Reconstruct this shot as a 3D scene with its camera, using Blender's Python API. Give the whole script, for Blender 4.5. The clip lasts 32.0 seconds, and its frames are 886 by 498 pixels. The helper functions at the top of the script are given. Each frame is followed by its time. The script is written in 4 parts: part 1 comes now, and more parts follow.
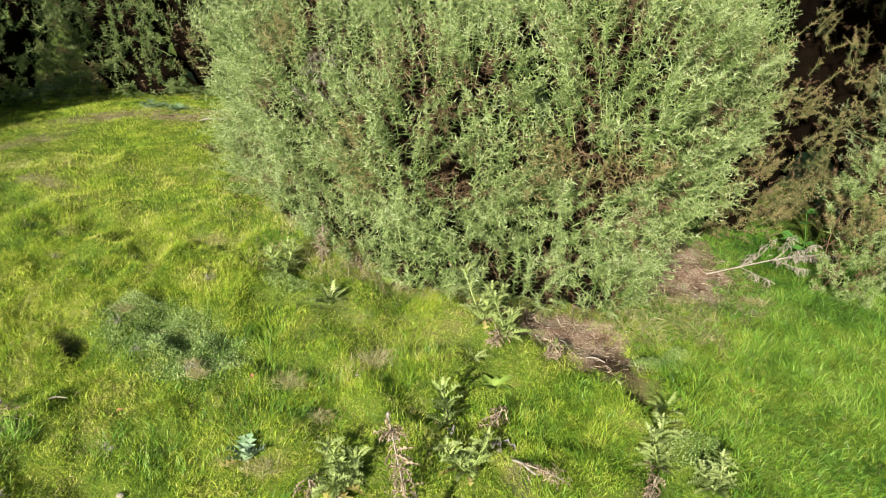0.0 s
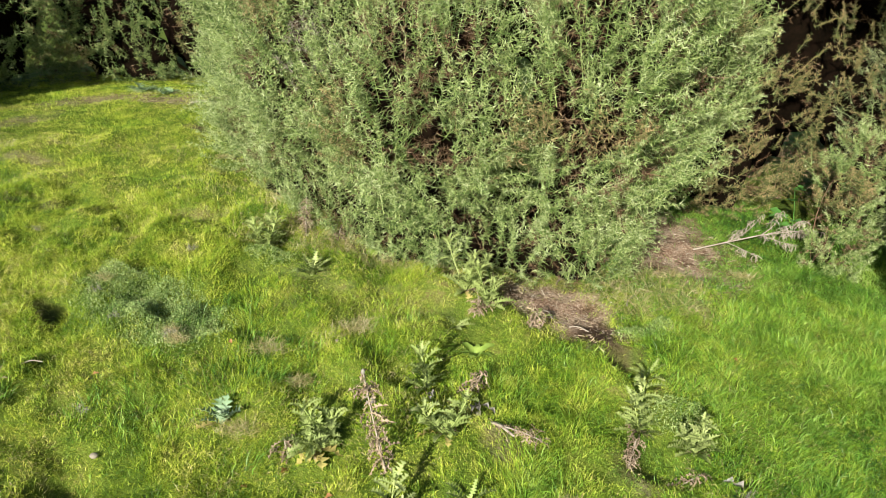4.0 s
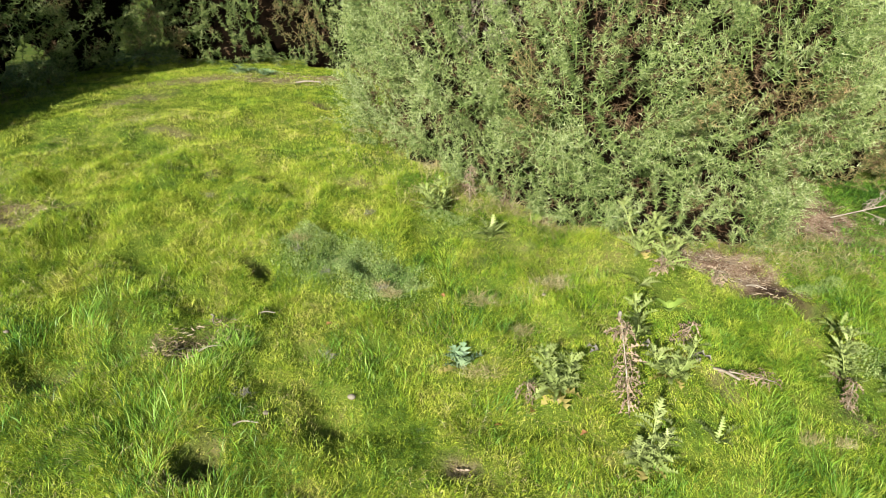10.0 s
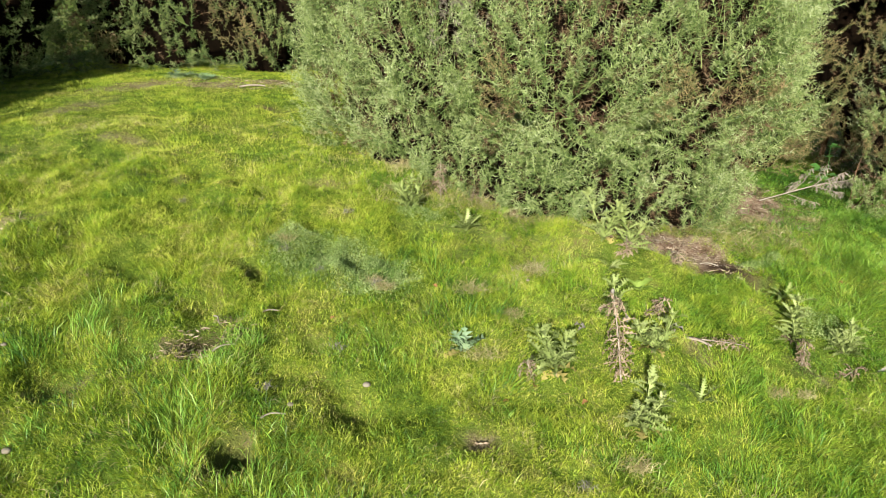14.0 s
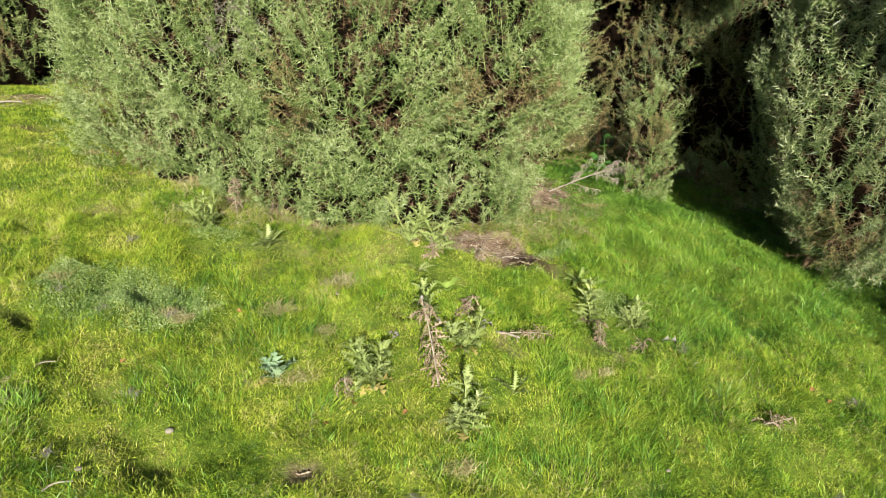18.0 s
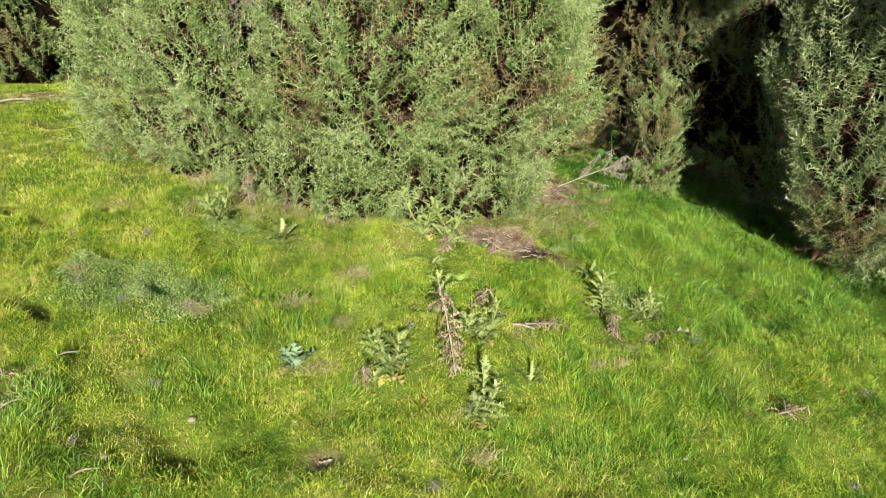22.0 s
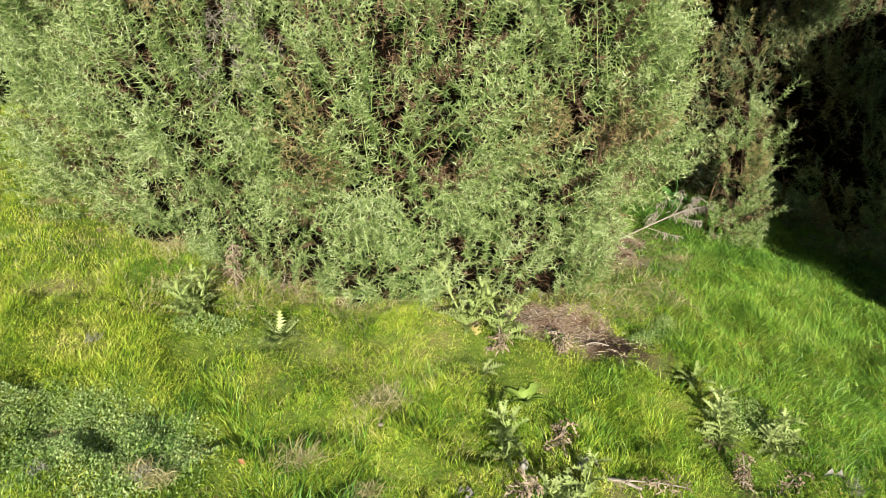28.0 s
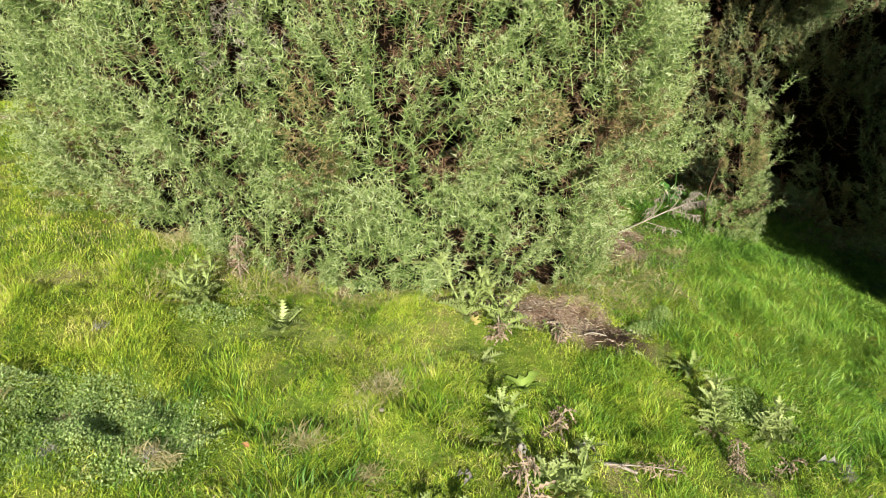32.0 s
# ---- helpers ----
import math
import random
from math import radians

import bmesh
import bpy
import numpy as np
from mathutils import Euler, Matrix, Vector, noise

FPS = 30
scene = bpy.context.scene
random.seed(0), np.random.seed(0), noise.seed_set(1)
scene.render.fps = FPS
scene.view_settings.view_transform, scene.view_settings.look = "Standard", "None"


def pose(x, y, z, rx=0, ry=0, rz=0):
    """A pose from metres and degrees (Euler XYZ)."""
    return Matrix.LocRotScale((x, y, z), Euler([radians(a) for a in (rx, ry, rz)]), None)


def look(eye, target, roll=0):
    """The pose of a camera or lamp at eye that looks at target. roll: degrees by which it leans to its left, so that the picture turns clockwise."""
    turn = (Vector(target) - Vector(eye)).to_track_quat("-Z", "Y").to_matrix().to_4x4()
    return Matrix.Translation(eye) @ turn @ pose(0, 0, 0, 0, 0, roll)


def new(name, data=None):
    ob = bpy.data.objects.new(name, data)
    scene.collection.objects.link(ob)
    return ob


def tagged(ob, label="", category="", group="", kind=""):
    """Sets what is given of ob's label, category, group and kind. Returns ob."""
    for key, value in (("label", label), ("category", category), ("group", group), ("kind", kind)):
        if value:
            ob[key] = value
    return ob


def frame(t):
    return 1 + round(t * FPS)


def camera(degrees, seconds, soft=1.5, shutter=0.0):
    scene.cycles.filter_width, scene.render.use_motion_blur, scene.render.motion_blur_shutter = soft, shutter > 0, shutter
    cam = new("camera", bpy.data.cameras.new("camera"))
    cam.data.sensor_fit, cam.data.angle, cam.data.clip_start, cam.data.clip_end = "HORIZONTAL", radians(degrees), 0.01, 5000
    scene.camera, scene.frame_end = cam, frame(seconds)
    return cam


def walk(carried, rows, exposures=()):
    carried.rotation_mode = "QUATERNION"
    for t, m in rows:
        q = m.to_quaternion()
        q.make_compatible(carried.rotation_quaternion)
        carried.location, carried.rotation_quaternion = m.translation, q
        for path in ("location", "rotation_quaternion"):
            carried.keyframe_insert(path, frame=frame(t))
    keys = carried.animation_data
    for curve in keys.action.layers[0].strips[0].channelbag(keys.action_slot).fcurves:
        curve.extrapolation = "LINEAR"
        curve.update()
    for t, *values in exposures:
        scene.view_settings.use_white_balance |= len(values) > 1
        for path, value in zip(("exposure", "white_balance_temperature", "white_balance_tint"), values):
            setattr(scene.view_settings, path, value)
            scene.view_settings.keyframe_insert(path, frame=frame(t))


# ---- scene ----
SUN, SKY = 5.0, 0.05
EXPO = [(0.0, 1.06), (11.0, 1.06), (13.0, 1.0), (32.0, 1.0)]
GRASS_COLS = [(0.06, (0.050, 0.130, 0.013)), (0.28, (0.170, 0.285, 0.020)), (0.49, (0.320, 0.425, 0.032)), (0.72, (0.455, 0.505, 0.066)), (0.95, (0.56, 0.52, 0.18))]
LUSH_COLS = [(0.06, (0.028, 0.110, 0.012)), (0.32, (0.135, 0.280, 0.022)), (0.56, (0.265, 0.410, 0.032)), (0.90, (0.46, 0.52, 0.09))]

cam = camera(64.57, 32.0, soft=0.7)

# the flight: seconds, eye, point looked at, roll
PATH = (
    (0, (0.939, -3.283, 1.695), (0.653, -1.429, 1.001), 0.01),
    (0.5, (0.889, -3.300, 1.716), (0.602, -1.445, 1.026), 0.02),
    (1, (0.933, -3.368, 1.702), (0.650, -1.514, 1.008), 0.04),
    (1.5, (1.037, -3.430, 1.699), (0.749, -1.576, 1.008), -0.00),
    (2, (1.078, -3.442, 1.675), (0.791, -1.587, 0.984), 0.01),
    (2.5, (1.085, -3.437, 1.658), (0.799, -1.584, 0.961), 0.02),
    (4.5, (1.017, -3.283, 1.473), (0.733, -1.428, 0.784), 0.01),
    (5, (1.090, -3.289, 1.429), (0.807, -1.434, 0.739), 0.01),
    (5.5, (1.120, -3.291, 1.435), (0.840, -1.436, 0.741), 0.02),
    (6, (1.097, -3.243, 1.435), (0.816, -1.389, 0.742), -0.03),
    (6.5, (1.063, -3.221, 1.414), (0.784, -1.363, 0.726), -0.02),
    (7, (1.069, -3.254, 1.370), (0.790, -1.398, 0.678), 0.02),
    (7.5, (1.049, -3.345, 1.363), (0.769, -1.490, 0.673), -0.00),
    (8, (0.978, -3.383, 1.383), (0.695, -1.529, 0.689), 0.01),
    (8.5, (0.814, -3.396, 1.378), (0.533, -1.542, 0.682), -0.03),
    (9, (0.617, -3.450, 1.380), (0.335, -1.597, 0.682), -0.05),
    (9.5, (0.371, -3.547, 1.385), (0.094, -1.693, 0.688), 0.02),
    (10, (0.117, -3.628, 1.412), (-0.160, -1.775, 0.712), -0.02),
    (10.5, (-0.140, -3.712, 1.414), (-0.416, -1.859, 0.715), -0.05),
    (11, (-0.256, -3.769, 1.425), (-0.533, -1.916, 0.726), -0.05),
    (11.5, (-0.267, -3.814, 1.434), (-0.545, -1.962, 0.733), -0.08),
    (12, (-0.224, -3.795, 1.446), (-0.502, -1.942, 0.747), -0.02),
    (12.5, (-0.181, -3.797, 1.470), (-0.406, -1.937, 0.770), 0.04),
    (13, (-0.177, -3.838, 1.453), (-0.337, -1.971, 0.755), 0.03),
    (13.5, (-0.204, -3.843, 1.439), (-0.299, -1.972, 0.740), 0.02),
    (14, (-0.238, -3.837, 1.435), (-0.264, -1.963, 0.738), 0.04),
    (14.5, (-0.314, -3.814, 1.441), (-0.230, -1.941, 0.744), 0.05),
    (15, (-0.378, -3.781, 1.460), (-0.159, -1.920, 0.761), 0.09),
    (15.5, (-0.340, -3.716, 1.466), (0.036, -1.879, 0.771), 0.10),
    (17.5, (-0.209, -3.685, 1.464), (0.291, -1.878, 0.768), 0.16),
    (18, (-0.192, -3.746, 1.456), (0.306, -1.938, 0.761), 0.11),
    (18.5, (-0.197, -3.772, 1.452), (0.303, -1.964, 0.759), 0.10),
    (19, (-0.197, -3.781, 1.444), (0.300, -1.972, 0.752), 0.05),
    (19.5, (-0.207, -3.769, 1.448), (0.293, -1.961, 0.754), 0.10),
    (20, (-0.220, -3.748, 1.437), (0.283, -1.940, 0.745), 0.09),
    (20.5, (-0.236, -3.726, 1.429), (0.266, -1.918, 0.736), 0.07),
    (21, (-0.247, -3.717, 1.423), (0.254, -1.909, 0.731), 0.03),
    (21.5, (-0.256, -3.750, 1.423), (0.245, -1.942, 0.731), -0.01),
    (22, (-0.277, -3.761, 1.422), (0.224, -1.953, 0.731), -0.03),
    (22.5, (-0.292, -3.749, 1.402), (0.210, -1.939, 0.714), -0.04),
    (23, (-0.303, -3.711, 1.408), (0.199, -1.903, 0.715), -0.06),
    (23.5, (-0.318, -3.695, 1.404), (0.185, -1.886, 0.714), -0.07),
    (24, (-0.344, -3.665, 1.400), (0.159, -1.856, 0.709), -0.08),
    (24.5, (-0.310, -3.540, 1.409), (0.191, -1.733, 0.715), -0.05),
    (25, (-0.267, -3.305, 1.404), (0.235, -1.498, 0.708), -0.09),
    (25.5, (-0.236, -3.004, 1.420), (0.268, -1.200, 0.718), -0.07),
    (26, (-0.204, -2.747, 1.428), (0.300, -0.941, 0.732), -0.07),
    (26.5, (-0.199, -2.653, 1.437), (0.304, -0.847, 0.739), -0.05),
    (28.5, (-0.209, -2.633, 1.473), (0.297, -0.828, 0.776), -0.02),
    (29, (-0.221, -2.637, 1.467), (0.280, -0.830, 0.773), -0.07),
    (29.5, (-0.232, -2.631, 1.462), (0.271, -0.824, 0.768), -0.01),
    (30, (-0.229, -2.625, 1.466), (0.273, -0.819, 0.769), 0.00),
    (30.5, (-0.199, -2.639, 1.473), (0.300, -0.833, 0.774), -0.05),
    (31, (-0.185, -2.670, 1.468), (0.314, -0.863, 0.772), -0.06),
    (31.5, (-0.197, -2.693, 1.466), (0.301, -0.888, 0.764), -0.06),
    (32, (-0.214, -2.692, 1.454), (0.287, -0.886, 0.754), -0.00),
)

walk(cam, [(t, look(eye, target, roll)) for t, eye, target, roll in PATH], exposures=EXPO)

# ---------------------------------------------------------------- world and sun
SUN_WAY = Vector((0.208, 0.911, -0.357)).normalized()      # the way the light travels
sun_el = math.asin(-SUN_WAY.z)
sun_az = math.atan2(-SUN_WAY.x, -SUN_WAY.y)
world = bpy.data.worlds.new("world")
scene.world = world
world.use_nodes = True
wn, wl = world.node_tree.nodes, world.node_tree.links
sky = wn.new("ShaderNodeTexSky")
sky.sky_type = "NISHITA"
sky.sun_disc = False
sky.sun_elevation = sun_el
sky.sun_rotation = sun_az
wn["Background"].inputs[1].default_value = SKY
wl.new(sky.outputs[0], wn["Background"].inputs[0])
sun_data = bpy.data.lights.new("sun", "SUN")
sun_data.energy, sun_data.angle, sun_data.color = SUN, radians(0.55), (1.0, 0.94, 0.84)
sun = new("sun", sun_data)
sun.matrix_world = look((0, 0, 10), Vector((0, 0, 10)) + SUN_WAY)

rng = np.random.default_rng(7)

# ---------------------------------------------------------------- materials


def ramp(nt, cols):
    r = nt.nodes.new("ShaderNodeValToRGB")
    els = r.color_ramp.elements
    while len(els) < len(cols):
        els.new(0.5)
    for e, (p, c) in zip(els, cols):
        e.position, e.color = p, (*c, 1)
    return r


def nnoise(nt, scale, detail=3.0, rough=0.55):
    n = nt.nodes.new("ShaderNodeTexNoise")
    n.inputs["Scale"].default_value = scale
    n.inputs["Detail"].default_value = detail
    n.inputs["Roughness"].default_value = rough
    nt.links.new(nt.nodes["where"].outputs["Position"], n.inputs["Vector"])
    return n.outputs[0]


def maths(nt, op, a, b):
    m = nt.nodes.new("ShaderNodeMath")
    m.operation = op
    for k, v in enumerate((a, b)):
        if isinstance(v, (int, float)):
            m.inputs[k].default_value = v
        else:
            nt.links.new(v, m.inputs[k])
    return m.outputs[0]


def start(name):
    m = bpy.data.materials.new(name)
    m.use_nodes = True
    nt = m.node_tree
    g = nt.nodes.new("ShaderNodeNewGeometry")
    g.name = "where"
    return m, nt, nt.nodes["Principled BSDF"]


def plant(name, cols, coarse=5.0, mid=30.0, rough=0.5, spec=0.3, through_light=0.0, shares=(0.45, 0.25, 0.3), bump=0.0, contrast=1.0, age=0.0):
    """A leaf or twig material: colour by place at two scales and by piece."""
    m, nt, bsdf = start(name)
    a = maths(nt, "MULTIPLY", nnoise(nt, coarse), shares[0])
    b = maths(nt, "MULTIPLY", nnoise(nt, mid), shares[1])
    c = maths(nt, "MULTIPLY", nt.nodes["where"].outputs["Random Per Island"], shares[2])
    fac = maths(nt, "ADD", maths(nt, "ADD", a, b), c)
    if contrast != 1.0:
        fac = maths(nt, "ADD", maths(nt, "MULTIPLY", fac, contrast), 0.5 - 0.5 * contrast)
    if age:
        # young growth at the tips of shoots is paler
        at = nt.nodes.new("ShaderNodeAttribute")
        at.attribute_name = "along"
        fac = maths(nt, "ADD", fac, maths(nt, "MULTIPLY", maths(nt, "SUBTRACT", at.outputs["Fac"], 0.5), age))
    r = ramp(nt, cols)
    nt.links.new(fac, r.inputs[0])
    nt.links.new(r.outputs[0], bsdf.inputs["Base Color"])
    bsdf.inputs["Roughness"].default_value = rough
    bsdf.inputs["Specular IOR Level"].default_value = spec
    if bump:
        bp = nt.nodes.new("ShaderNodeBump")
        bp.inputs["Strength"].default_value = bump
        bp.inputs["Distance"].default_value = 0.004
        nt.links.new(nnoise(nt, 160.0), bp.inputs["Height"])
        nt.links.new(bp.outputs[0], bsdf.inputs["Normal"])
    if through_light:
        tr = nt.nodes.new("ShaderNodeBsdfTranslucent")
        nt.links.new(r.outputs[0], tr.inputs[0])
        mx = nt.nodes.new("ShaderNodeMixShader")
        mx.inputs[0].default_value = through_light
        nt.links.new(bsdf.outputs[0], mx.inputs[1])
        nt.links.new(tr.outputs[0], mx.inputs[2])
        nt.links.new(mx.outputs[0], nt.nodes["Material Output"].inputs[0])
    return m


M_GORSE = plant("gorse_spines", [(0.14, (0.040, 0.080, 0.016)), (0.38, (0.135, 0.212, 0.052)), (0.60, (0.272, 0.348, 0.115)), (0.92, (0.460, 0.530, 0.290))], 3.5, 22.0, 0.42, 0.35, 0.12, (0.34, 0.28, 0.38), contrast=1.6, age=0.26)
M_GORSE_COOL = plant("gorse_spines_cool", [(0.16, (0.035, 0.070, 0.020)), (0.40, (0.115, 0.170, 0.052)), (0.62, (0.235, 0.290, 0.115)), (0.90, (0.43, 0.470, 0.27))], 3.5, 22.0, 0.38, 0.45, 0.10, (0.34, 0.30, 0.36), contrast=1.7, age=0.36)
M_GORSE_OLD = plant("gorse_spines_old", [(0.28, (0.050, 0.072, 0.022)), (0.44, (0.125, 0.150, 0.046)), (0.6, (0.235, 0.205, 0.082)), (0.78, (0.36, 0.26, 0.135))], 4.0, 22.0, 0.5, 0.25, 0.1, (0.35, 0.25, 0.40), contrast=1.3, age=0.2)
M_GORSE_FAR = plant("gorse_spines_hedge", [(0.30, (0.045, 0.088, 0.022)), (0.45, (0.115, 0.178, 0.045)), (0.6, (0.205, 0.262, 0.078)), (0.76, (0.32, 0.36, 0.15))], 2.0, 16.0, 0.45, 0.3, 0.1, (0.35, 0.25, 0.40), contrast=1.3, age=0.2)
M_DEAD = plant("dead_spines", [(0.34, (0.045, 0.026, 0.014)), (0.5, (0.120, 0.072, 0.040)), (0.62, (0.20, 0.135, 0.080)), (0.76, (0.32, 0.25, 0.17))], 5.0, 30.0, 0.8, 0.1, 0.0, (0.35, 0.25, 0.40))
M_TWIG = plant("grey_dead_shoots", [(0.34, (0.10, 0.085, 0.065)), (0.5, (0.20, 0.175, 0.14)), (0.68, (0.34, 0.31, 0.26))], 5.0, 30.0, 0.85, 0.1, 0.0, (0.35, 0.25, 0.40))
# near-black colour puts the deep shade between shoots into the bush core
M_CORE = plant("shade_core", [(0.3, (0.002, 0.0015, 0.001)), (0.5, (0.005, 0.0035, 0.002)), (0.65, (0.010, 0.006, 0.004))], 9.0, 50.0, 0.95, 0.02, bump=0.6)
M_BARK = plant("gorse_bark", [(0.3, (0.10, 0.065, 0.04)), (0.6, (0.20, 0.13, 0.08)), (0.8, (0.30, 0.22, 0.14))], 9.0, 60.0, 0.9, 0.1, bump=0.6)
M_GRASS = plant("grass_blades", GRASS_COLS, 3.0, 12.0, 0.45, 0.3, 0.22, (0.46, 0.34, 0.20), contrast=2.4)
M_GRASS_LUSH = plant("lush_grass_blades", LUSH_COLS, 3.0, 12.0, 0.45, 0.3, 0.22, (0.46, 0.34, 0.20), contrast=2.4)
M_GRASS_DEEP = plant("deep_green_grass_blades", [(0.10, (0.012, 0.060, 0.012)), (0.34, (0.090, 0.222, 0.026)), (0.58, (0.185, 0.358, 0.040)), (0.9, (0.33, 0.46, 0.09))], 2.3, 11.0, 0.42, 0.35, 0.22, (0.46, 0.34, 0.20), contrast=2.4)
M_STRAW = plant("straw_blades", [(0.3, (0.30, 0.25, 0.10)), (0.55, (0.46, 0.41, 0.20)), (0.75, (0.62, 0.58, 0.38))], 6.0, 40.0, 0.7, 0.2, 0.15)
M_CLOVER = plant("small_leaf_mat", [(0.34, (0.14, 0.235, 0.065)), (0.5, (0.290, 0.400, 0.125)), (0.68, (0.46, 0.55, 0.24))], 6.0, 40.0, 0.5, 0.2, 0.2)
M_THISTLE = plant("thistle_leaf", [(0.30, (0.19, 0.255, 0.070)), (0.46, (0.280, 0.360, 0.105)), (0.6, (0.38, 0.45, 0.17)), (0.74, (0.50, 0.53, 0.27))], 6.0, 60.0, 0.5, 0.3, 0.22)
M_THISTLE_BLUE = plant("thistle_leaf_bluish", [(0.34, (0.11, 0.20, 0.10)), (0.5, (0.21, 0.32, 0.17)), (0.7, (0.34, 0.44, 0.28))], 6.0, 60.0, 0.5, 0.2, 0.15)
M_YELLOW = plant("yellowed_leaf", [(0.25, (0.27, 0.26, 0.06)), (0.55, (0.42, 0.36, 0.12)), (0.8, (0.46, 0.32, 0.13))], 12.0, 60.0, 0.6, 0.3, 0.15)
M_DOCK = plant("dock_leaf", [(0.3, (0.12, 0.21, 0.035)), (0.5, (0.21, 0.32, 0.055)), (0.7, (0.33, 0.42, 0.10))], 7.0, 50.0, 0.5, 0.2, 0.2)
M_BRAMBLE = plant("bramble_leaf", [(0.25, (0.05, 0.15, 0.03)), (0.6, (0.10, 0.25, 0.05)), (0.8, (0.16, 0.33, 0.08))], 9.0, 50.0, 0.35, 0.5, 0.2)
M_BROWN = plant("withered_leaf", [(0.34, (0.085, 0.060, 0.038)), (0.46, (0.20, 0.150, 0.100)), (0.58, (0.34, 0.270, 0.190)), (0.72, (0.50, 0.43, 0.33))], 14.0, 70.0, 0.85, 0.1)
M_GREYDRY = plant("grey_dry_stem", [(0.34, (0.15, 0.125, 0.095)), (0.5, (0.28, 0.245, 0.195)), (0.68, (0.44, 0.40, 0.335))], 14.0, 90.0, 0.8, 0.15, bump=0.4)
M_PALE = plant("bleached_leaf", [(0.34, (0.13, 0.118, 0.095)), (0.5, (0.215, 0.20, 0.168)), (0.68, (0.33, 0.315, 0.275))], 14.0, 70.0, 0.7, 0.1, bump=0.3)
M_ORANGE = plant("orange_fallen_leaf", [(0.34, (0.16, 0.065, 0.025)), (0.5, (0.30, 0.14, 0.05)), (0.68, (0.42, 0.25, 0.12))], 14.0, 70.0, 0.6, 0.3, 0.1)
M_STONE = plant("pale_stone", [(0.3, (0.14, 0.125, 0.09)), (0.5, (0.215, 0.19, 0.14)), (0.7, (0.28, 0.255, 0.20))], 20.0, 120.0, 0.85, 0.2, bump=0.5)


def ground_material():
    m, nt, bsdf = start("meadow_soil")
    at = nt.nodes.new("ShaderNodeAttribute")
    at.attribute_name = "soil"
    turf = ramp(nt, [(0.34, (0.040, 0.068, 0.010)), (0.45, (0.085, 0.135, 0.017)), (0.56, (0.140, 0.185, 0.027)), (0.70, (0.18, 0.155, 0.06))])
    mixed = maths(nt, "ADD", maths(nt, "MULTIPLY", nnoise(nt, 3.0), 0.5), maths(nt, "MULTIPLY", nnoise(nt, 26.0, 5.0), 0.5))
    nt.links.new(mixed, turf.inputs[0])
    earth_shade = nt.nodes.new("ShaderNodeAttribute")
    earth_shade.attribute_name = "earth_shade"
    earth = ramp(nt, [(0.32, (0.052, 0.030, 0.018)), (0.44, (0.165, 0.105, 0.070)), (0.54, (0.32, 0.238, 0.17)), (0.67, (0.48, 0.39, 0.295))])
    nt.links.new(maths(nt, "ADD", maths(nt, "MULTIPLY", nnoise(nt, 9.0), 0.45), maths(nt, "MULTIPLY", nnoise(nt, 70.0, 6.0, 0.7), 0.55)), earth.inputs[0])
    # dark brown earth; in the burrows it also paints in their shade
    darkened = nt.nodes.new("ShaderNodeMix")
    darkened.data_type = "RGBA"
    darkened.inputs[7].default_value = (0.045, 0.028, 0.018, 1)
    nt.links.new(earth_shade.outputs["Fac"], darkened.inputs[0])
    nt.links.new(earth.outputs[0], darkened.inputs[6])
    mx = nt.nodes.new("ShaderNodeMix")
    mx.data_type = "RGBA"
    nt.links.new(at.outputs["Fac"], mx.inputs[0])
    nt.links.new(turf.outputs[0], mx.inputs[6])
    nt.links.new(darkened.outputs[2], mx.inputs[7])
    nt.links.new(mx.outputs[2], bsdf.inputs["Base Color"])
    bsdf.inputs["Roughness"].default_value = 0.95
    bsdf.inputs["Specular IOR Level"].default_value = 0.1
    bp = nt.nodes.new("ShaderNodeBump")
    bp.inputs["Strength"].default_value = 0.8
    bp.inputs["Distance"].default_value = 0.02
    nt.links.new(nnoise(nt, 55.0, 6.0, 0.7), bp.inputs["Height"])
    nt.links.new(bp.outputs[0], bsdf.inputs["Normal"])
    return m


M_GROUND = ground_material()

# ---------------------------------------------------------------- mesh helpers


def lattice(ix, iy, iz, seed):
    h = (ix * 374761393 + iy * 668265263 + iz * 2147483647 + seed * 1274126177) & 0xFFFFFFFF
    h = ((h ^ (h >> 13)) * 1274126177) & 0xFFFFFFFF
    return ((h ^ (h >> 16)) & 0xFFFF) / 65535.0


def vnoise(x, y, z=0.0, seed=0):
    """Smooth value noise, 0 to 1, on arrays."""
    x, y, z = np.broadcast_arrays(np.asarray(x, float), np.asarray(y, float), np.asarray(z, float))
    i, j, k = (np.floor(v).astype(np.int64) for v in (x, y, z))
    u, v, w = x - i, y - j, z - k
    u, v, w = (s * s * (3 - 2 * s) for s in (u, v, w))
    total = 0.0
    for a in (0, 1):
        for b in (0, 1):
            for c in (0, 1):
                total = total + lattice(i + a, j + b, k + c, seed) * (u if a else 1 - u) * (v if b else 1 - v) * (w if c else 1 - w)
    return total


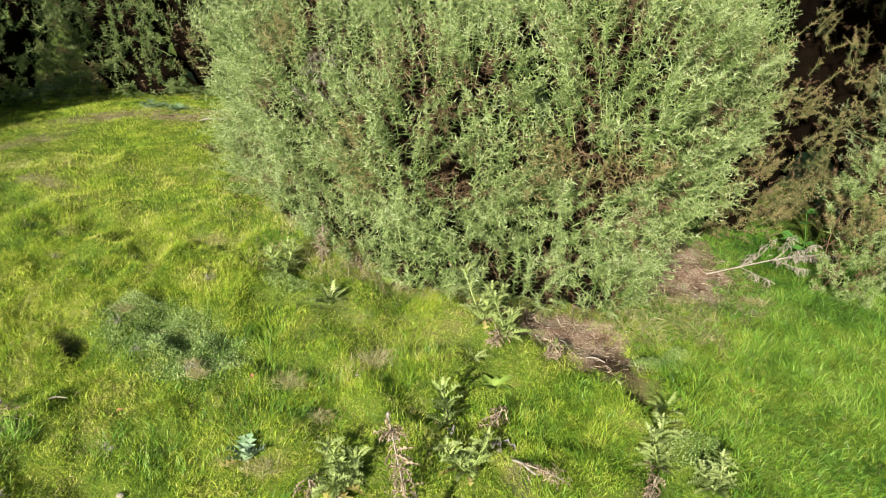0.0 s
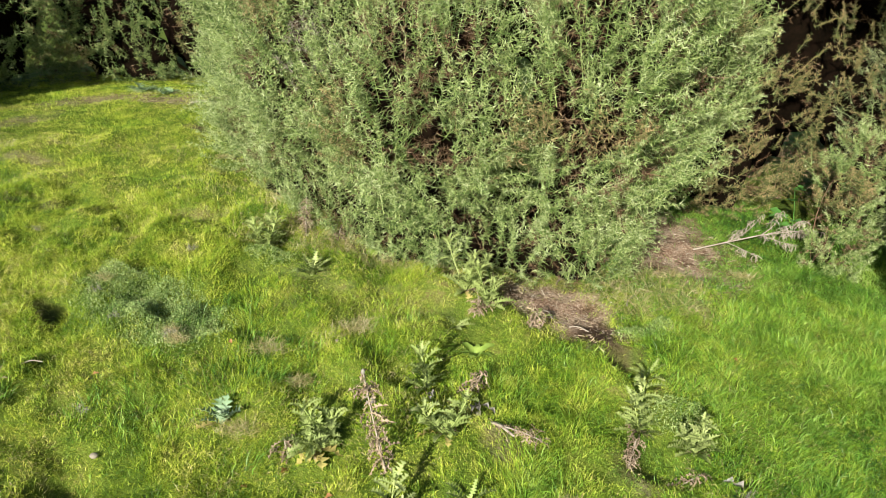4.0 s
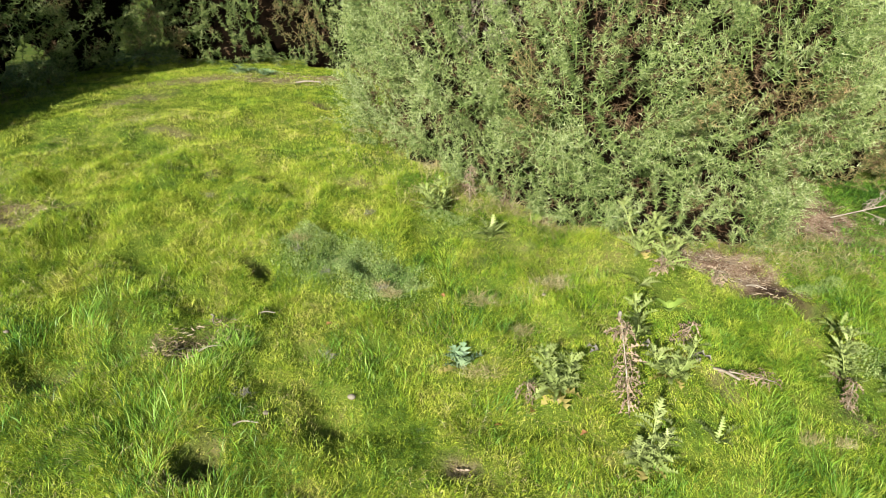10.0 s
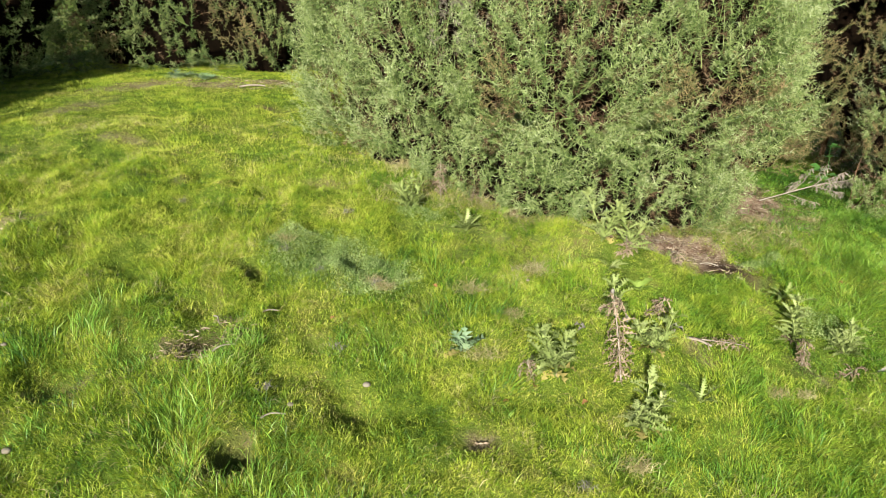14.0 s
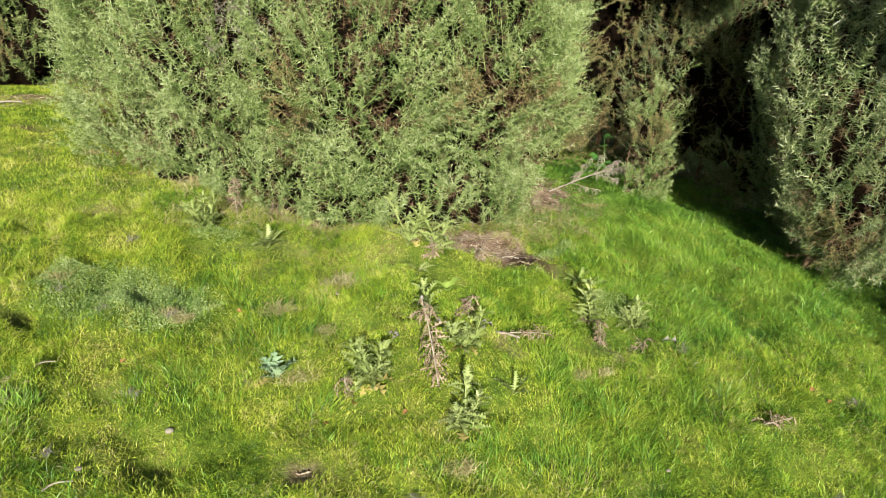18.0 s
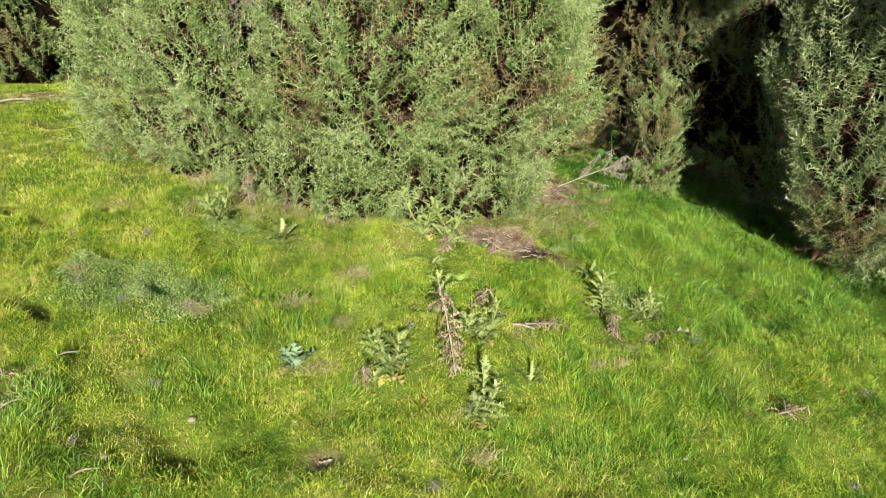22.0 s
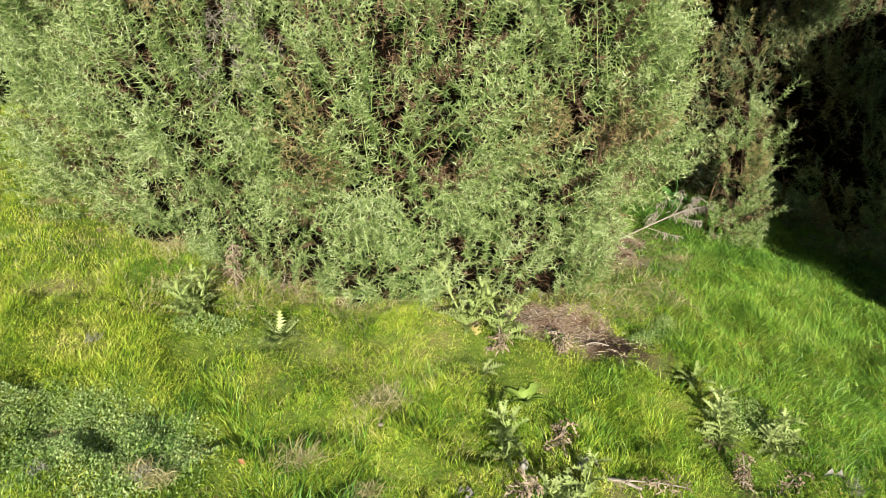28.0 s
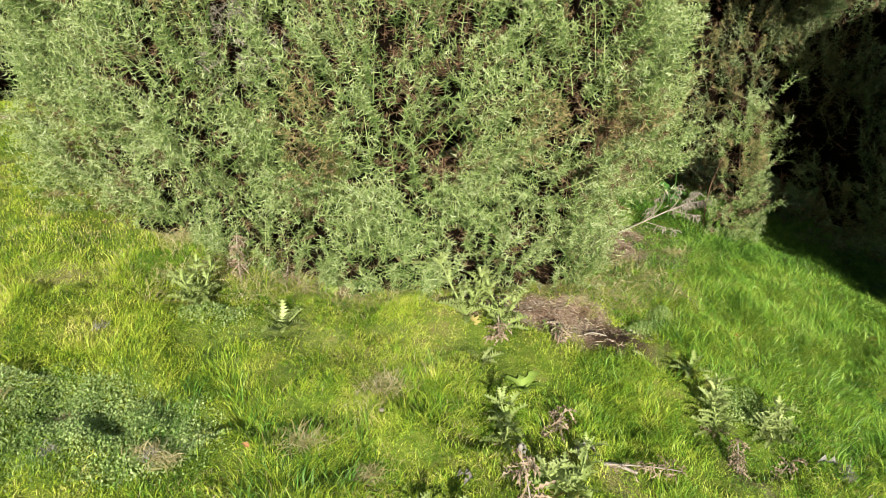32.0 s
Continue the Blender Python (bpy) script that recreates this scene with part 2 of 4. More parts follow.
# bare places in the turf: x, y, radius along, radius across, turn in degrees, depth of the hollow, how bare
BARE = (
    (1.05, 0.09, 0.33, 0.16, -8, 0.00, 1.0), (1.28, -0.10, 0.30, 0.16, -45, 0.03, 1.0), (1.44, -0.35, 0.105, 0.085, -50, 0.16, 1.0),
    (1.76, 1.02, 0.42, 0.60, 20, 0.01, 1.0), (-1.26, -0.63, 0.085, 0.065, 0, 0.12, 1.0), (-1.02, -1.78, 0.09, 0.07, 60, 0.13, 0.85),
    (-1.30, -1.22, 0.15, 0.09, 30, 0.07, 0.7), (-1.76, -1.47, 0.12, 0.06, 30, 0.06, 0.65), (-1.66, 1.90, 0.14, 0.07, 0, 0.06, 0.9),
    (-2.95, -0.40, 0.42, 0.18, 15, 0.02, 0.85), (-1.02, 0.46, 0.14, 0.08, 0, 0.01, 0.45), (-2.45, 2.75, 0.38, 0.14, 10, 0.01, 0.75),
    (-2.1, 3.0, 0.30, 0.12, 0, 0.01, 0.75), (-3.1, 2.6, 0.55, 0.18, 40, 0.01, 0.7), (-2.5, 0.95, 0.24, 0.09, 0, 0.01, 0.45),
    (0.93, -1.0, 0.16, 0.06, -40, 0.00, 0.5), (1.45, -0.98, 0.12, 0.06, -30, 0.00, 0.5), (1.97, -1.49, 0.13, 0.05, -8, 0.00, 0.5),
    (-0.12, -1.58, 0.06, 0.05, 0, 0.05, 0.7), (0.05, 0.33, 0.30, 0.10, 5, 0.00, 0.7), (0.62, 0.16, 0.20, 0.07, 0, 0.00, 0.7),
    (-3.2, 1.7, 0.40, 0.14, 75, 0.00, 0.5), (-2.0, 0.3, 0.25, 0.08, 10, 0.0, 0.35), (0.0, -0.2, 0.5, 0.2, 0, 0.0, 0.15),
)


# darker earth, the burrows' shade painted in with it: x, y, radius
EARTH_SHADE = ((1.44, -0.36, 0.13), (1.30, -0.16, 0.09), (-1.26, -0.63, 0.10), (-1.02, -1.78, 0.12), (-1.30, -1.22, 0.10), (-1.66, 1.90, 0.10), (-2.98, -0.42, 0.17), (-1.76, -1.47, 0.08))

# hummocks (and dips, below nought) of the turf: x, y, radius, height
HUMPS = (
    (-0.10, -0.70, 0.16, 0.065), (-0.09, -0.54, 0.13, -0.05), (-0.40, -0.68, 0.15, 0.055), (-0.38, -0.52, 0.13, -0.05), (-0.12, -0.97, 0.14, 0.06), (-0.09, -0.82, 0.10, -0.05), (0.80, -0.72, 0.10, 0.035), (-1.92, -2.02, 0.20, 0.06),
    (-1.88, -1.80, 0.12, -0.05), (-0.59, -1.50, 0.14, -0.05), (-0.62, -1.66, 0.16, 0.04), (-0.95, -0.90, 0.16, 0.045), (-1.30, -0.95, 0.15, -0.04), (0.22, -0.72, 0.14, 0.04),
    (-0.55, -0.98, 0.15, 0.045), (-1.0, -1.98, 0.16, 0.05), (1.75, -0.50, 0.15, 0.04), (2.1, -0.75, 0.18, -0.04),
)


def plan_height(x, y):
    """The lie of the land: it falls to the right and rises away."""
    xc, yc = np.clip(x, -5.0, 5.0), np.clip(y, -5.0, 4.5)
    return 0.1374 - 0.108 * xc + 0.166 * yc - 0.0221 * yc * yc - 0.0147 * xc * xc


def soil(x, y):
    s = np.zeros(np.shape(x))
    edge = 0.55 * (vnoise(x * 9, y * 9, 0, 5) - 0.5) + 0.7 * (vnoise(x * 28, y * 28, 0, 6) - 0.5)
    for bx, by, ra, rb, turn, _, bare in BARE:
        c, n = math.cos(radians(turn)), math.sin(radians(turn))
        dx, dy = x - bx, y - by
        q = np.hypot((dx * c + dy * n) / ra, (dy * c - dx * n) / rb) + edge
        s = np.maximum(s, bare * np.clip((1.35 - q) / 0.8, 0, 1))
    return s


def height(x, y):
    x, y = np.asarray(x, float), np.asarray(y, float)
    near = np.exp(-((x / 9) ** 2 + (y / 9) ** 2))
    z = plan_height(x, y) + near * np.clip(1.2 - 0.5 * y, 0.2, 1.0) * (0.05 * (vnoise(x * 1.6, y * 1.6, 0, 1) - 0.5) + 0.10 * (vnoise(x * 4.5, y * 4.5, 0, 2) - 0.5) + 0.06 * (vnoise(x * 11, y * 11, 0, 3) - 0.5))
    for hx, hy, hr, hd in HUMPS:
        z = z + hd * np.exp(-((x - hx) ** 2 + (1.6 * (y - hy)) ** 2) / hr ** 2)
    for bx, by, ra, rb, turn, deep, _ in BARE:
        if deep:
            q = ((x - bx) ** 2 + (y - by) ** 2) / (0.5 * (ra + rb)) ** 2
            # deep burrows have steep sides, shallow scrapes are dished
            z = z - deep * (np.clip(2.6 - 2.0 * q, 0, 1) if deep > 0.1 else np.exp(-q * 1.2))
    return z


def gz(x, y):
    return float(height(np.array([x]), np.array([y]))[0])


def mesh_of(name, verts, faces, material, smooth=False):
    """A mesh from arrays: verts (n, 3), faces (m, 3 or 4)."""
    verts, faces = np.asarray(verts, np.float32), np.asarray(faces, np.int32)
    me = bpy.data.meshes.new(name)
    me.vertices.add(len(verts))
    me.vertices.foreach_set("co", verts.ravel())
    me.loops.add(faces.size)
    me.loops.foreach_set("vertex_index", faces.ravel())
    me.polygons.add(len(faces))
    me.polygons.foreach_set("loop_start", np.arange(0, faces.size, faces.shape[1], dtype=np.int32))
    me.update(calc_edges=True)
    if smooth:
        me.shade_smooth()
    me.materials.append(material)
    return me


def thing(name, x, y, z, label, category, group=""):
    ob = new(name)
    ob.empty_display_size = 0.1
    ob.location = (x, y, z)
    return tagged(ob, label, category, group)


def child(name, me, parent, m=None, label="", kind=""):
    ob = new(name, me)
    ob.parent = parent
    if m is not None:
        ob.matrix_basis = m
    return tagged(ob, label, kind=kind)


def frames_of(d):
    """Two unit vectors across each of the directions d (n, 3)."""
    ref = np.where(np.abs(d[:, 2:3]) < 0.9, [[0, 0, 1.0]], [[1.0, 0, 0]])
    u = np.cross(d, ref)
    u /= np.linalg.norm(u, axis=1, keepdims=True)
    return u, np.cross(d, u)


def unit(v):
    return v / np.maximum(np.linalg.norm(v, axis=-1, keepdims=True), 1e-9)


def tube(points, radii, sides=5):
    """A tapered tube along points: verts, quads."""
    points = np.asarray(points, float)
    d = unit(np.gradient(points, axis=0))
    u, v = frames_of(d)
    a = np.arange(sides) * 2 * np.pi / sides
    ring = points[:, None] + np.asarray(radii, float)[:, None, None] * (u[:, None] * np.cos(a)[None, :, None] + v[:, None] * np.sin(a)[None, :, None])
    n = len(points)
    k, s = np.meshgrid(np.arange(n - 1), np.arange(sides), indexing="ij")
    t = (s + 1) % sides
    q = np.stack([k * sides + s, k * sides + t, (k + 1) * sides + t, (k + 1) * sides + s], -1).reshape(-1, 4)
    return ring.reshape(-1, 3), q


def sprigs(base, way, length, count, spine, width, stem=0.004, open_low=86, open_tip=40, low=0.0, high=1.0):
    """Spiny shoots: a stem with spines all round it that close towards the tip. Triangles, and how far along the shoot each vertex is."""
    n = len(base)
    u, v = frames_of(way)
    j = np.arange(count)
    whorls = max(3, count // 5)
    t = np.clip((j % whorls + 0.5 + rng.normal(0, 0.16, (n, count))) / whorls, 0.02, 1)
    az = j * 2.39996 + rng.random((n, 1)) * 6.28 + rng.normal(0, 0.35, (n, count))
    a = np.radians(open_low + (open_tip - open_low) * t ** 1.4) + rng.normal(0, 0.16, (n, count))
    out = u[:, None] * np.cos(az)[..., None] + v[:, None] * np.sin(az)[..., None]
    d = way[:, None] * np.cos(a)[..., None] + out * np.sin(a)[..., None]
    bend = 0.10 * length[:, None] * (t ** 2)
    sag = unit(rng.normal(0, 1, (n, 3)))
    root = base[:, None] + way[:, None] * (length[:, None] * t)[..., None] + sag[:, None] * bend[..., None]
    ln = spine * (1.0 - 0.35 * t) * rng.uniform(0.5, 1.3, (n, count))
    side = unit(np.cross(d, rng.normal(0, 1, (n, count, 3)))) * (width * 0.5)
    tri = np.stack([root - side, root + side, root + d * ln[..., None]], 2).reshape(-1, 3)
    # the stem, two crossed blades
    tip = base + way * length[:, None] + sag * 0.10 * length[:, None]
    st = np.concatenate([np.stack([base - w * stem * 0.5, base + w * stem * 0.5, tip], 1) for w in (u, v)]).reshape(-1, 3)
    where = low + (high - low) * np.concatenate([np.repeat(t.ravel(), 3), np.tile([0.0, 0.0, 1.0], 2 * n)])
    return np.concatenate([tri, st]), where


def spiny(name, base, way, length, count, spine, width, material, sides=5):
    """One mesh of branched spiny shoots: main shoots with short side shoots."""
    got = [sprigs(base, way, length, count, spine, width)]
    n = len(base)
    u, v = frames_of(way)
    for k in range(sides):
        t = rng.uniform(0.25, 0.9, n)
        az = 2.39996 * k + rng.uniform(0, 6.28, n)
        out = u * np.cos(az)[:, None] + v * np.sin(az)[:, None]
        w2 = unit(way * 0.75 + out * rng.uniform(0.55, 1.0, (n, 1)) + [0, 0, 0.15])
        l2 = length * rng.uniform(0.25, 0.50, n) * (1.15 - 0.6 * t)
        got.append(sprigs(base + way * (length * t)[:, None], w2, l2, max(10, count * 2 // 5), spine * 0.72, width * 0.85, 0.0025, low=0.25, high=1.0))
    vs = np.concatenate([g[0] for g in got])
    me = mesh_of(name, vs, np.arange(len(vs)).reshape(-1, 3), material)
    me.attributes.new("along", "FLOAT", "POINT").data.foreach_set("value", np.concatenate([g[1] for g in got]).astype(np.float32))
    return me


def blob(center, radii, rough=0.16, seed=0, nu=28, nv=18):
    """A lumpy closed form."""
    th, ph = np.meshgrid(np.arange(nu) * 2 * np.pi / nu, np.linspace(0.02, np.pi - 0.02, nv), indexing="ij")
    d = np.stack([np.cos(th) * np.sin(ph), np.sin(th) * np.sin(ph), np.cos(ph)], -1).reshape(-1, 3)
    p = d * np.asarray(radii)
    q = p + np.asarray(center)
    k = 1 + rough * 2 * (vnoise(q[:, 0] * 6, q[:, 1] * 6, q[:, 2] * 6, seed) - 0.5) + rough * (vnoise(q[:, 0] * 15, q[:, 1] * 15, q[:, 2] * 15, seed + 1) - 0.5)
    p = p * k[:, None] + np.asarray(center)
    a, b = np.meshgrid(np.arange(nu), np.arange(nv - 1), indexing="ij")
    c = (a + 1) % nu
    f = np.stack([a * nv + b, a * nv + b + 1, c * nv + b + 1, c * nv + b], -1).reshape(-1, 4)
    return p, f


# ---------------------------------------------------------------- ground


def spread(lo, hi, step, far):
    mid = np.arange(lo, hi + step / 2, step)
    out = np.cumsum(step * 1.35 ** np.arange(1, 60))
    out = out[out < far]
    return np.concatenate([lo - out[::-1], mid, hi + out])


def build_ground():
    gx, gy = spread(-4.4, 4.4, 0.042, 900), spread(-2.6, 4.6, 0.042, 900)
    x, y = np.meshgrid(gx, gy, indexing="ij")
    x, y = x.ravel(), y.ravel()
    z = height(x, y)
    n = len(gy)
    i, j = np.meshgrid(np.arange(len(gx) - 1), np.arange(n - 1), indexing="ij")
    f = np.stack([i * n + j, (i + 1) * n + j, (i + 1) * n + j + 1, i * n + j + 1], -1).reshape(-1, 4)
    me = mesh_of("ground", np.stack([x, y, z], 1), f, M_GROUND, True)
    at = me.attributes.new("soil", "FLOAT", "POINT")
    at.data.foreach_set("value", soil(x, y).astype(np.float32))
    earth_shade = np.zeros(len(x))
    for dx, dy, r in EARTH_SHADE:
        earth_shade = np.maximum(earth_shade, np.clip(1.7 - np.hypot(x - dx, y - dy) / r + 0.9 * (vnoise(x * 14, y * 14, 0, 8) - 0.5), 0, 0.92))
    me.attributes.new("earth_shade", "FLOAT", "POINT").data.foreach_set("value", earth_shade.astype(np.float32))
    return tagged(new("ground", me), "sloping meadow ground with bare brown soil patches", "ground", kind="structure")


build_ground()

# ---------------------------------------------------------------- gorse


def on_lumps(lumps, per_m2, face=None, gap=0.42, gap_scale=5.0, inset=0.05, seed=0):
    """Points on the outside of a union of lumps, with gaps: places, normals, lump number."""
    ps, ns, ids = [], [], []
    cs, rs = np.array([l[0] for l in lumps], float), np.array([l[1] for l in lumps], float)
    for i, (c, r) in enumerate(zip(cs, rs)):
        area = 4 * np.pi * (((r[0] * r[1]) ** 1.6 + (r[0] * r[2]) ** 1.6 + (r[1] * r[2]) ** 1.6) / 3) ** (1 / 1.6)
        d = unit(rng.normal(0, 1, (int(area * per_m2), 3)))
        lump = 1 + 0.30 * (vnoise(d[:, 0] * 2.6 + c[0], d[:, 1] * 2.6 + c[1], d[:, 2] * 2.6, seed + i) - 0.5)
        p = c + d * r * lump[:, None] * (1 - inset * rng.random((len(d), 1)) ** 0.7)
        nrm = unit(d / r)
        keep = p[:, 2] > height(p[:, 0], p[:, 1]) + 0.02
        if face is not None:
            keep &= (nrm @ np.asarray(face)) > -0.35
        for k, (c2, r2) in enumerate(zip(cs, rs)):
            if k != i:
                keep &= (((p - c2) / r2) ** 2).sum(1) > 0.86
        g = 0.6 * vnoise(p[:, 0] * gap_scale, p[:, 1] * gap_scale, p[:, 2] * gap_scale, seed + 50) + 0.4 * vnoise(p[:, 0] * gap_scale * 2.3, p[:, 1] * gap_scale * 2.3, p[:, 2] * gap_scale * 2.3, seed + 60)
        keep &= g > gap * rng.uniform(0.85, 1.1, len(g))
        ps.append(p[keep])
        ns.append(nrm[keep])
        ids.append(np.full(keep.sum(), i))
    return np.concatenate(ps), np.concatenate(ns), np.concatenate(ids)


FACE = unit(np.array([0.0, -1.0, 0.35]))


def gorse(label, lumps, per_m2, spine_mat, length=(0.19, 0.36), spine=0.044, width=0.0042, count=52, dead=0.25, upright=0.75, gap=0.45, face=FACE, tall=0, tall_size=(0.75, 1.3), core=0.62, seed=0, old=0.0, inset=0.14, sides=2, crown=1.0, group="gorse bushes"):
    """A gorse bush: woody stems, a core coloured as deep shade, dead inner spines and green spiny shoots."""
    cs, rs = np.array([l[0] for l in lumps], float), np.array([l[1] for l in lumps], float)
    bx, by = float(cs[:, 0].mean()), float(cs[:, 1].mean())
    root = thing("gorse_bush", bx, by, gz(bx, by), label, "bush", group)
    base = np.array([bx, by, gz(bx, by)])
    # solid core, coloured near-black for the bush's inner shade, cut off at the ground
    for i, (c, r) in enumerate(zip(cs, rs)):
        # lumps above 1.75 m, out of view, get fuller cores to cast shade
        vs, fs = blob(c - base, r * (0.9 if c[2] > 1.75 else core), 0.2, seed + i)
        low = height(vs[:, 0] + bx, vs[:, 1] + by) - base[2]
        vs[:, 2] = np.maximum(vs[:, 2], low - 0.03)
        child("shade_core", mesh_of("shade_core", vs, fs, M_CORE), root, label="near-black core coloured as deep shade inside the bush")
    # woody stems from the foot into each lump
    limbs = []
    for i, (c, r) in enumerate(zip(cs, rs)):
        foot = np.array([c[0] * 0.6 + bx * 0.4, c[1] * 0.6 + by * 0.4 + 0.22, 0])
        foot[2] = gz(foot[0], foot[1]) - 0.03
        if c[2] - r[2] > gz(c[0], c[1]) + 0.42:
            # high lumps branch off the nearest lower one
            lower = [k for k in range(len(cs)) if cs[k][2] < c[2] - 0.2] or [0]
            foot = cs[min(lower, key=lambda k: np.linalg.norm(cs[k] - c))].copy()
        t = np.linspace(0, 1, 7)[:, None]
        pts = foot * (1 - t) + (c + [0, 0, r[2] * 0.5]) * t + np.sin(t * 3) * rng.normal(0, 0.06, 3)
        v, q = tube(pts - base, np.linspace(min(0.024, 0.045 * r[0]), min(0.008, 0.02 * r[0]), 7), 7)
        limbs.append(child("branch", mesh_of("branch", v, q, M_BARK, True), root))
    # dead spines below the green
    p, n, _ = on_lumps(lumps, per_m2 * dead * 0.4, face, gap * 0.5, 5.0, 0.20, seed + 7)
    p = p - n * rng.uniform(0.02, 0.12, (len(p), 1))
    w = unit(n * 0.6 + rng.normal(0, 0.6, (len(p), 3)) + [0, 0, 0.3])
    child("dead_foliage", spiny("dead_foliage", p - base, w, rng.uniform(0.07, 0.16, len(p)), 18, spine * 0.9, width * 0.8, M_DEAD, 1), root, label="brown dead inner shoots", kind="stuff")
    # green shoots, one mesh a lump
    p, n, ids = on_lumps(lumps, per_m2 * 0.29, face, gap, 6.5, inset, seed)
    # the crown stands thinner than the sides
    thin = (p[:, 2] < 1.85) | (rng.random(len(p)) < crown)
    p, n, ids = p[thin], n[thin], ids[thin]
    p = p + n * (0.22 * (vnoise(p[:, 0] * 4.5, p[:, 1] * 4.5, p[:, 2] * 4.5, seed + 3) - 0.45))[:, None]
    w = unit(n * 0.75 + np.array([0.05, 0, upright]) + rng.normal(0, 0.31, (len(p), 3)))
    ln = rng.uniform(length[0], length[1], len(p)) * (0.7 + 0.6 * vnoise(p[:, 0] * 4, p[:, 1] * 4, p[:, 2] * 4, seed + 9))
    olds = vnoise(p[:, 0] * 2.2, p[:, 1] * 2.2, p[:, 2] * 2.2, seed + 21) < old
    for i in range(len(lumps)):
        for flag, mt, nm in ((False, spine_mat, "foliage"), (True, M_GORSE_OLD, "older_foliage")):
            k = (ids == i) & (olds == flag)
            if k.sum() < 3:
                continue
            child(nm, spiny(nm, p[k] - base - w[k] * ln[k][:, None] * 0.4, w[k], ln[k], count, spine, width, mt, sides), root, kind="stuff", label="dull olive-brown spiny shoots" if flag else "green spiny shoots")
    # single shoots that stand out
    if tall:
        kinds = []
        for _ in range(7):
            kinds.append(spiny("shoot", np.zeros((1, 3)), np.array([[0, 0, 1.0]]), np.array([0.27]), int(count * 1.2), spine * 0.95, width, spine_mat, 3))
        pick = rng.permutation(np.flatnonzero(n @ FACE > 0.15))[:tall]
        for i in pick:
            d = Vector(unit(w[i] + [0, 0, 0.25]))
            m = Matrix.Translation(Vector(p[i] - base)) @ d.to_track_quat("Z", "Y").to_matrix().to_4x4() @ pose(0, 0, -0.05, 0, 0, rng.uniform(0, 360)) @ Matrix.Scale(rng.uniform(*tall_size), 4)
            child("shoot", kinds[i % 7], limbs[ids[i]], m, "green spiny shoot")
    return root


# the large bush in the middle
large_bush = gorse("large green gorse bush of dense spiny shoots on the meadow", [
    ((-0.75, 1.52, 0.75), (0.58, 0.60, 0.75)), ((-0.60, 1.75, 1.50), (0.78, 0.80, 0.90)), ((-0.25, 1.15, 1.05), (0.72, 0.88, 0.85)),
    ((0.45, 0.72, 1.00), (0.72, 0.96, 0.72)), ((1.24, 0.78, 1.08), (0.62, 0.94, 0.86)), ((0.52, 0.62, 0.40), (0.80, 0.46, 0.46)),
    ((-0.35, 1.00, 0.50), (0.58, 0.44, 0.36)), ((0.10, 1.65, 1.85), (1.15, 0.95, 0.85)), ((1.20, 1.55, 1.85), (0.85, 0.95, 0.90)),
    ((1.32, 1.05, 0.60), (0.30, 0.55, 0.60)), ((1.20, 0.62, 0.42), (0.33, 0.40, 0.46)),
    ((1.78, 1.28, 1.15), (0.40, 0.45, 0.65)), ((0.15, 0.46, 0.24), (0.50, 0.24, 0.22)), ((0.78, 0.38, 0.20), (0.36, 0.22, 0.24)), ((0.45, 0.34, 0.12), (0.45, 0.14, 0.16)), ((-0.05, 0.46, 0.16), (0.40, 0.14, 0.16)), ((1.02, 0.42, 0.12), (0.35, 0.18, 0.22)), ((1.18, 0.38, 0.12), (0.24, 0.16, 0.20)), ((-0.62, 0.92, 0.30), (0.30, 0.22, 0.22)), ((-0.22, 0.66, 0.34), (0.36, 0.25, 0.22)),
], 780, M_GORSE, tall=420, seed=11, old=0.17, gap=0.325, dead=0.70, crown=0.25, core=0.56)
# withered grey shoots in its side
spot = np.array([-0.22, 0.30, 1.20]) - np.array(large_bush.location)
dry = spot + rng.normal(0, 1, (34, 3)) * [0.10, 0.05, 0.08]
child("withered_foliage", spiny("withered_foliage", dry, unit(rng.normal(0, 0.5, (34, 3)) + [0, -0.5, 0.5]), rng.uniform(0.07, 0.15, 34), 26, 0.026, 0.0036, M_TWIG, 2), large_bush, label="grey withered leafless shoots", kind="stuff")
# the browner bush behind it, beyond the bare soil
gorse("browning gorse bush with many dead inner shoots", [
    ((2.50, 2.55, 1.10), (0.90, 0.85, 1.35)), ((3.45, 2.45, 1.20), (0.95, 0.95, 1.45)), ((4.5, 2.3, 1.1), (0.9, 0.9, 1.4)), ((2.15, 2.1, 0.45), (0.5, 0.5, 0.5)), ((2.0, 2.3, 1.9), (0.9, 0.8, 0.9)), ((2.6, 3.3, 1.6), (1.7, 0.6, 1.9)), ((4.2, 3.2, 1.6), (1.2, 0.6, 1.9)),
((2.20, 1.85, 0.40), (0.38, 0.30, 0.55)), ((1.80, 1.72, 0.40), (0.34, 0.28, 0.48)),
], 520, M_GORSE_OLD, tall=90, seed=23, old=0.5, dead=0.40, gap=0.38, crown=0.25, core=0.62, inset=0.22, length=(0.10, 0.22), spine=0.034, width=0.0048)
# the slim upright bush at the edge of the shade
gorse("slim upright young gorse bush standing in grass", [
    ((2.80, 1.02, 0.24), (0.16, 0.15, 0.42)), ((2.83, 1.06, 0.60), (0.13, 0.12, 0.24)), ((2.72, 1.0, 0.02), (0.14, 0.12, 0.16)), ((2.72, 1.02, 0.42), (0.11, 0.10, 0.24)),
], 1500, M_GORSE, seed=31, tall=14, length=(0.09, 0.18), spine=0.034, width=0.0042, gap=0.40, upright=0.9, core=0.25, dead=0.35, old=0.15)
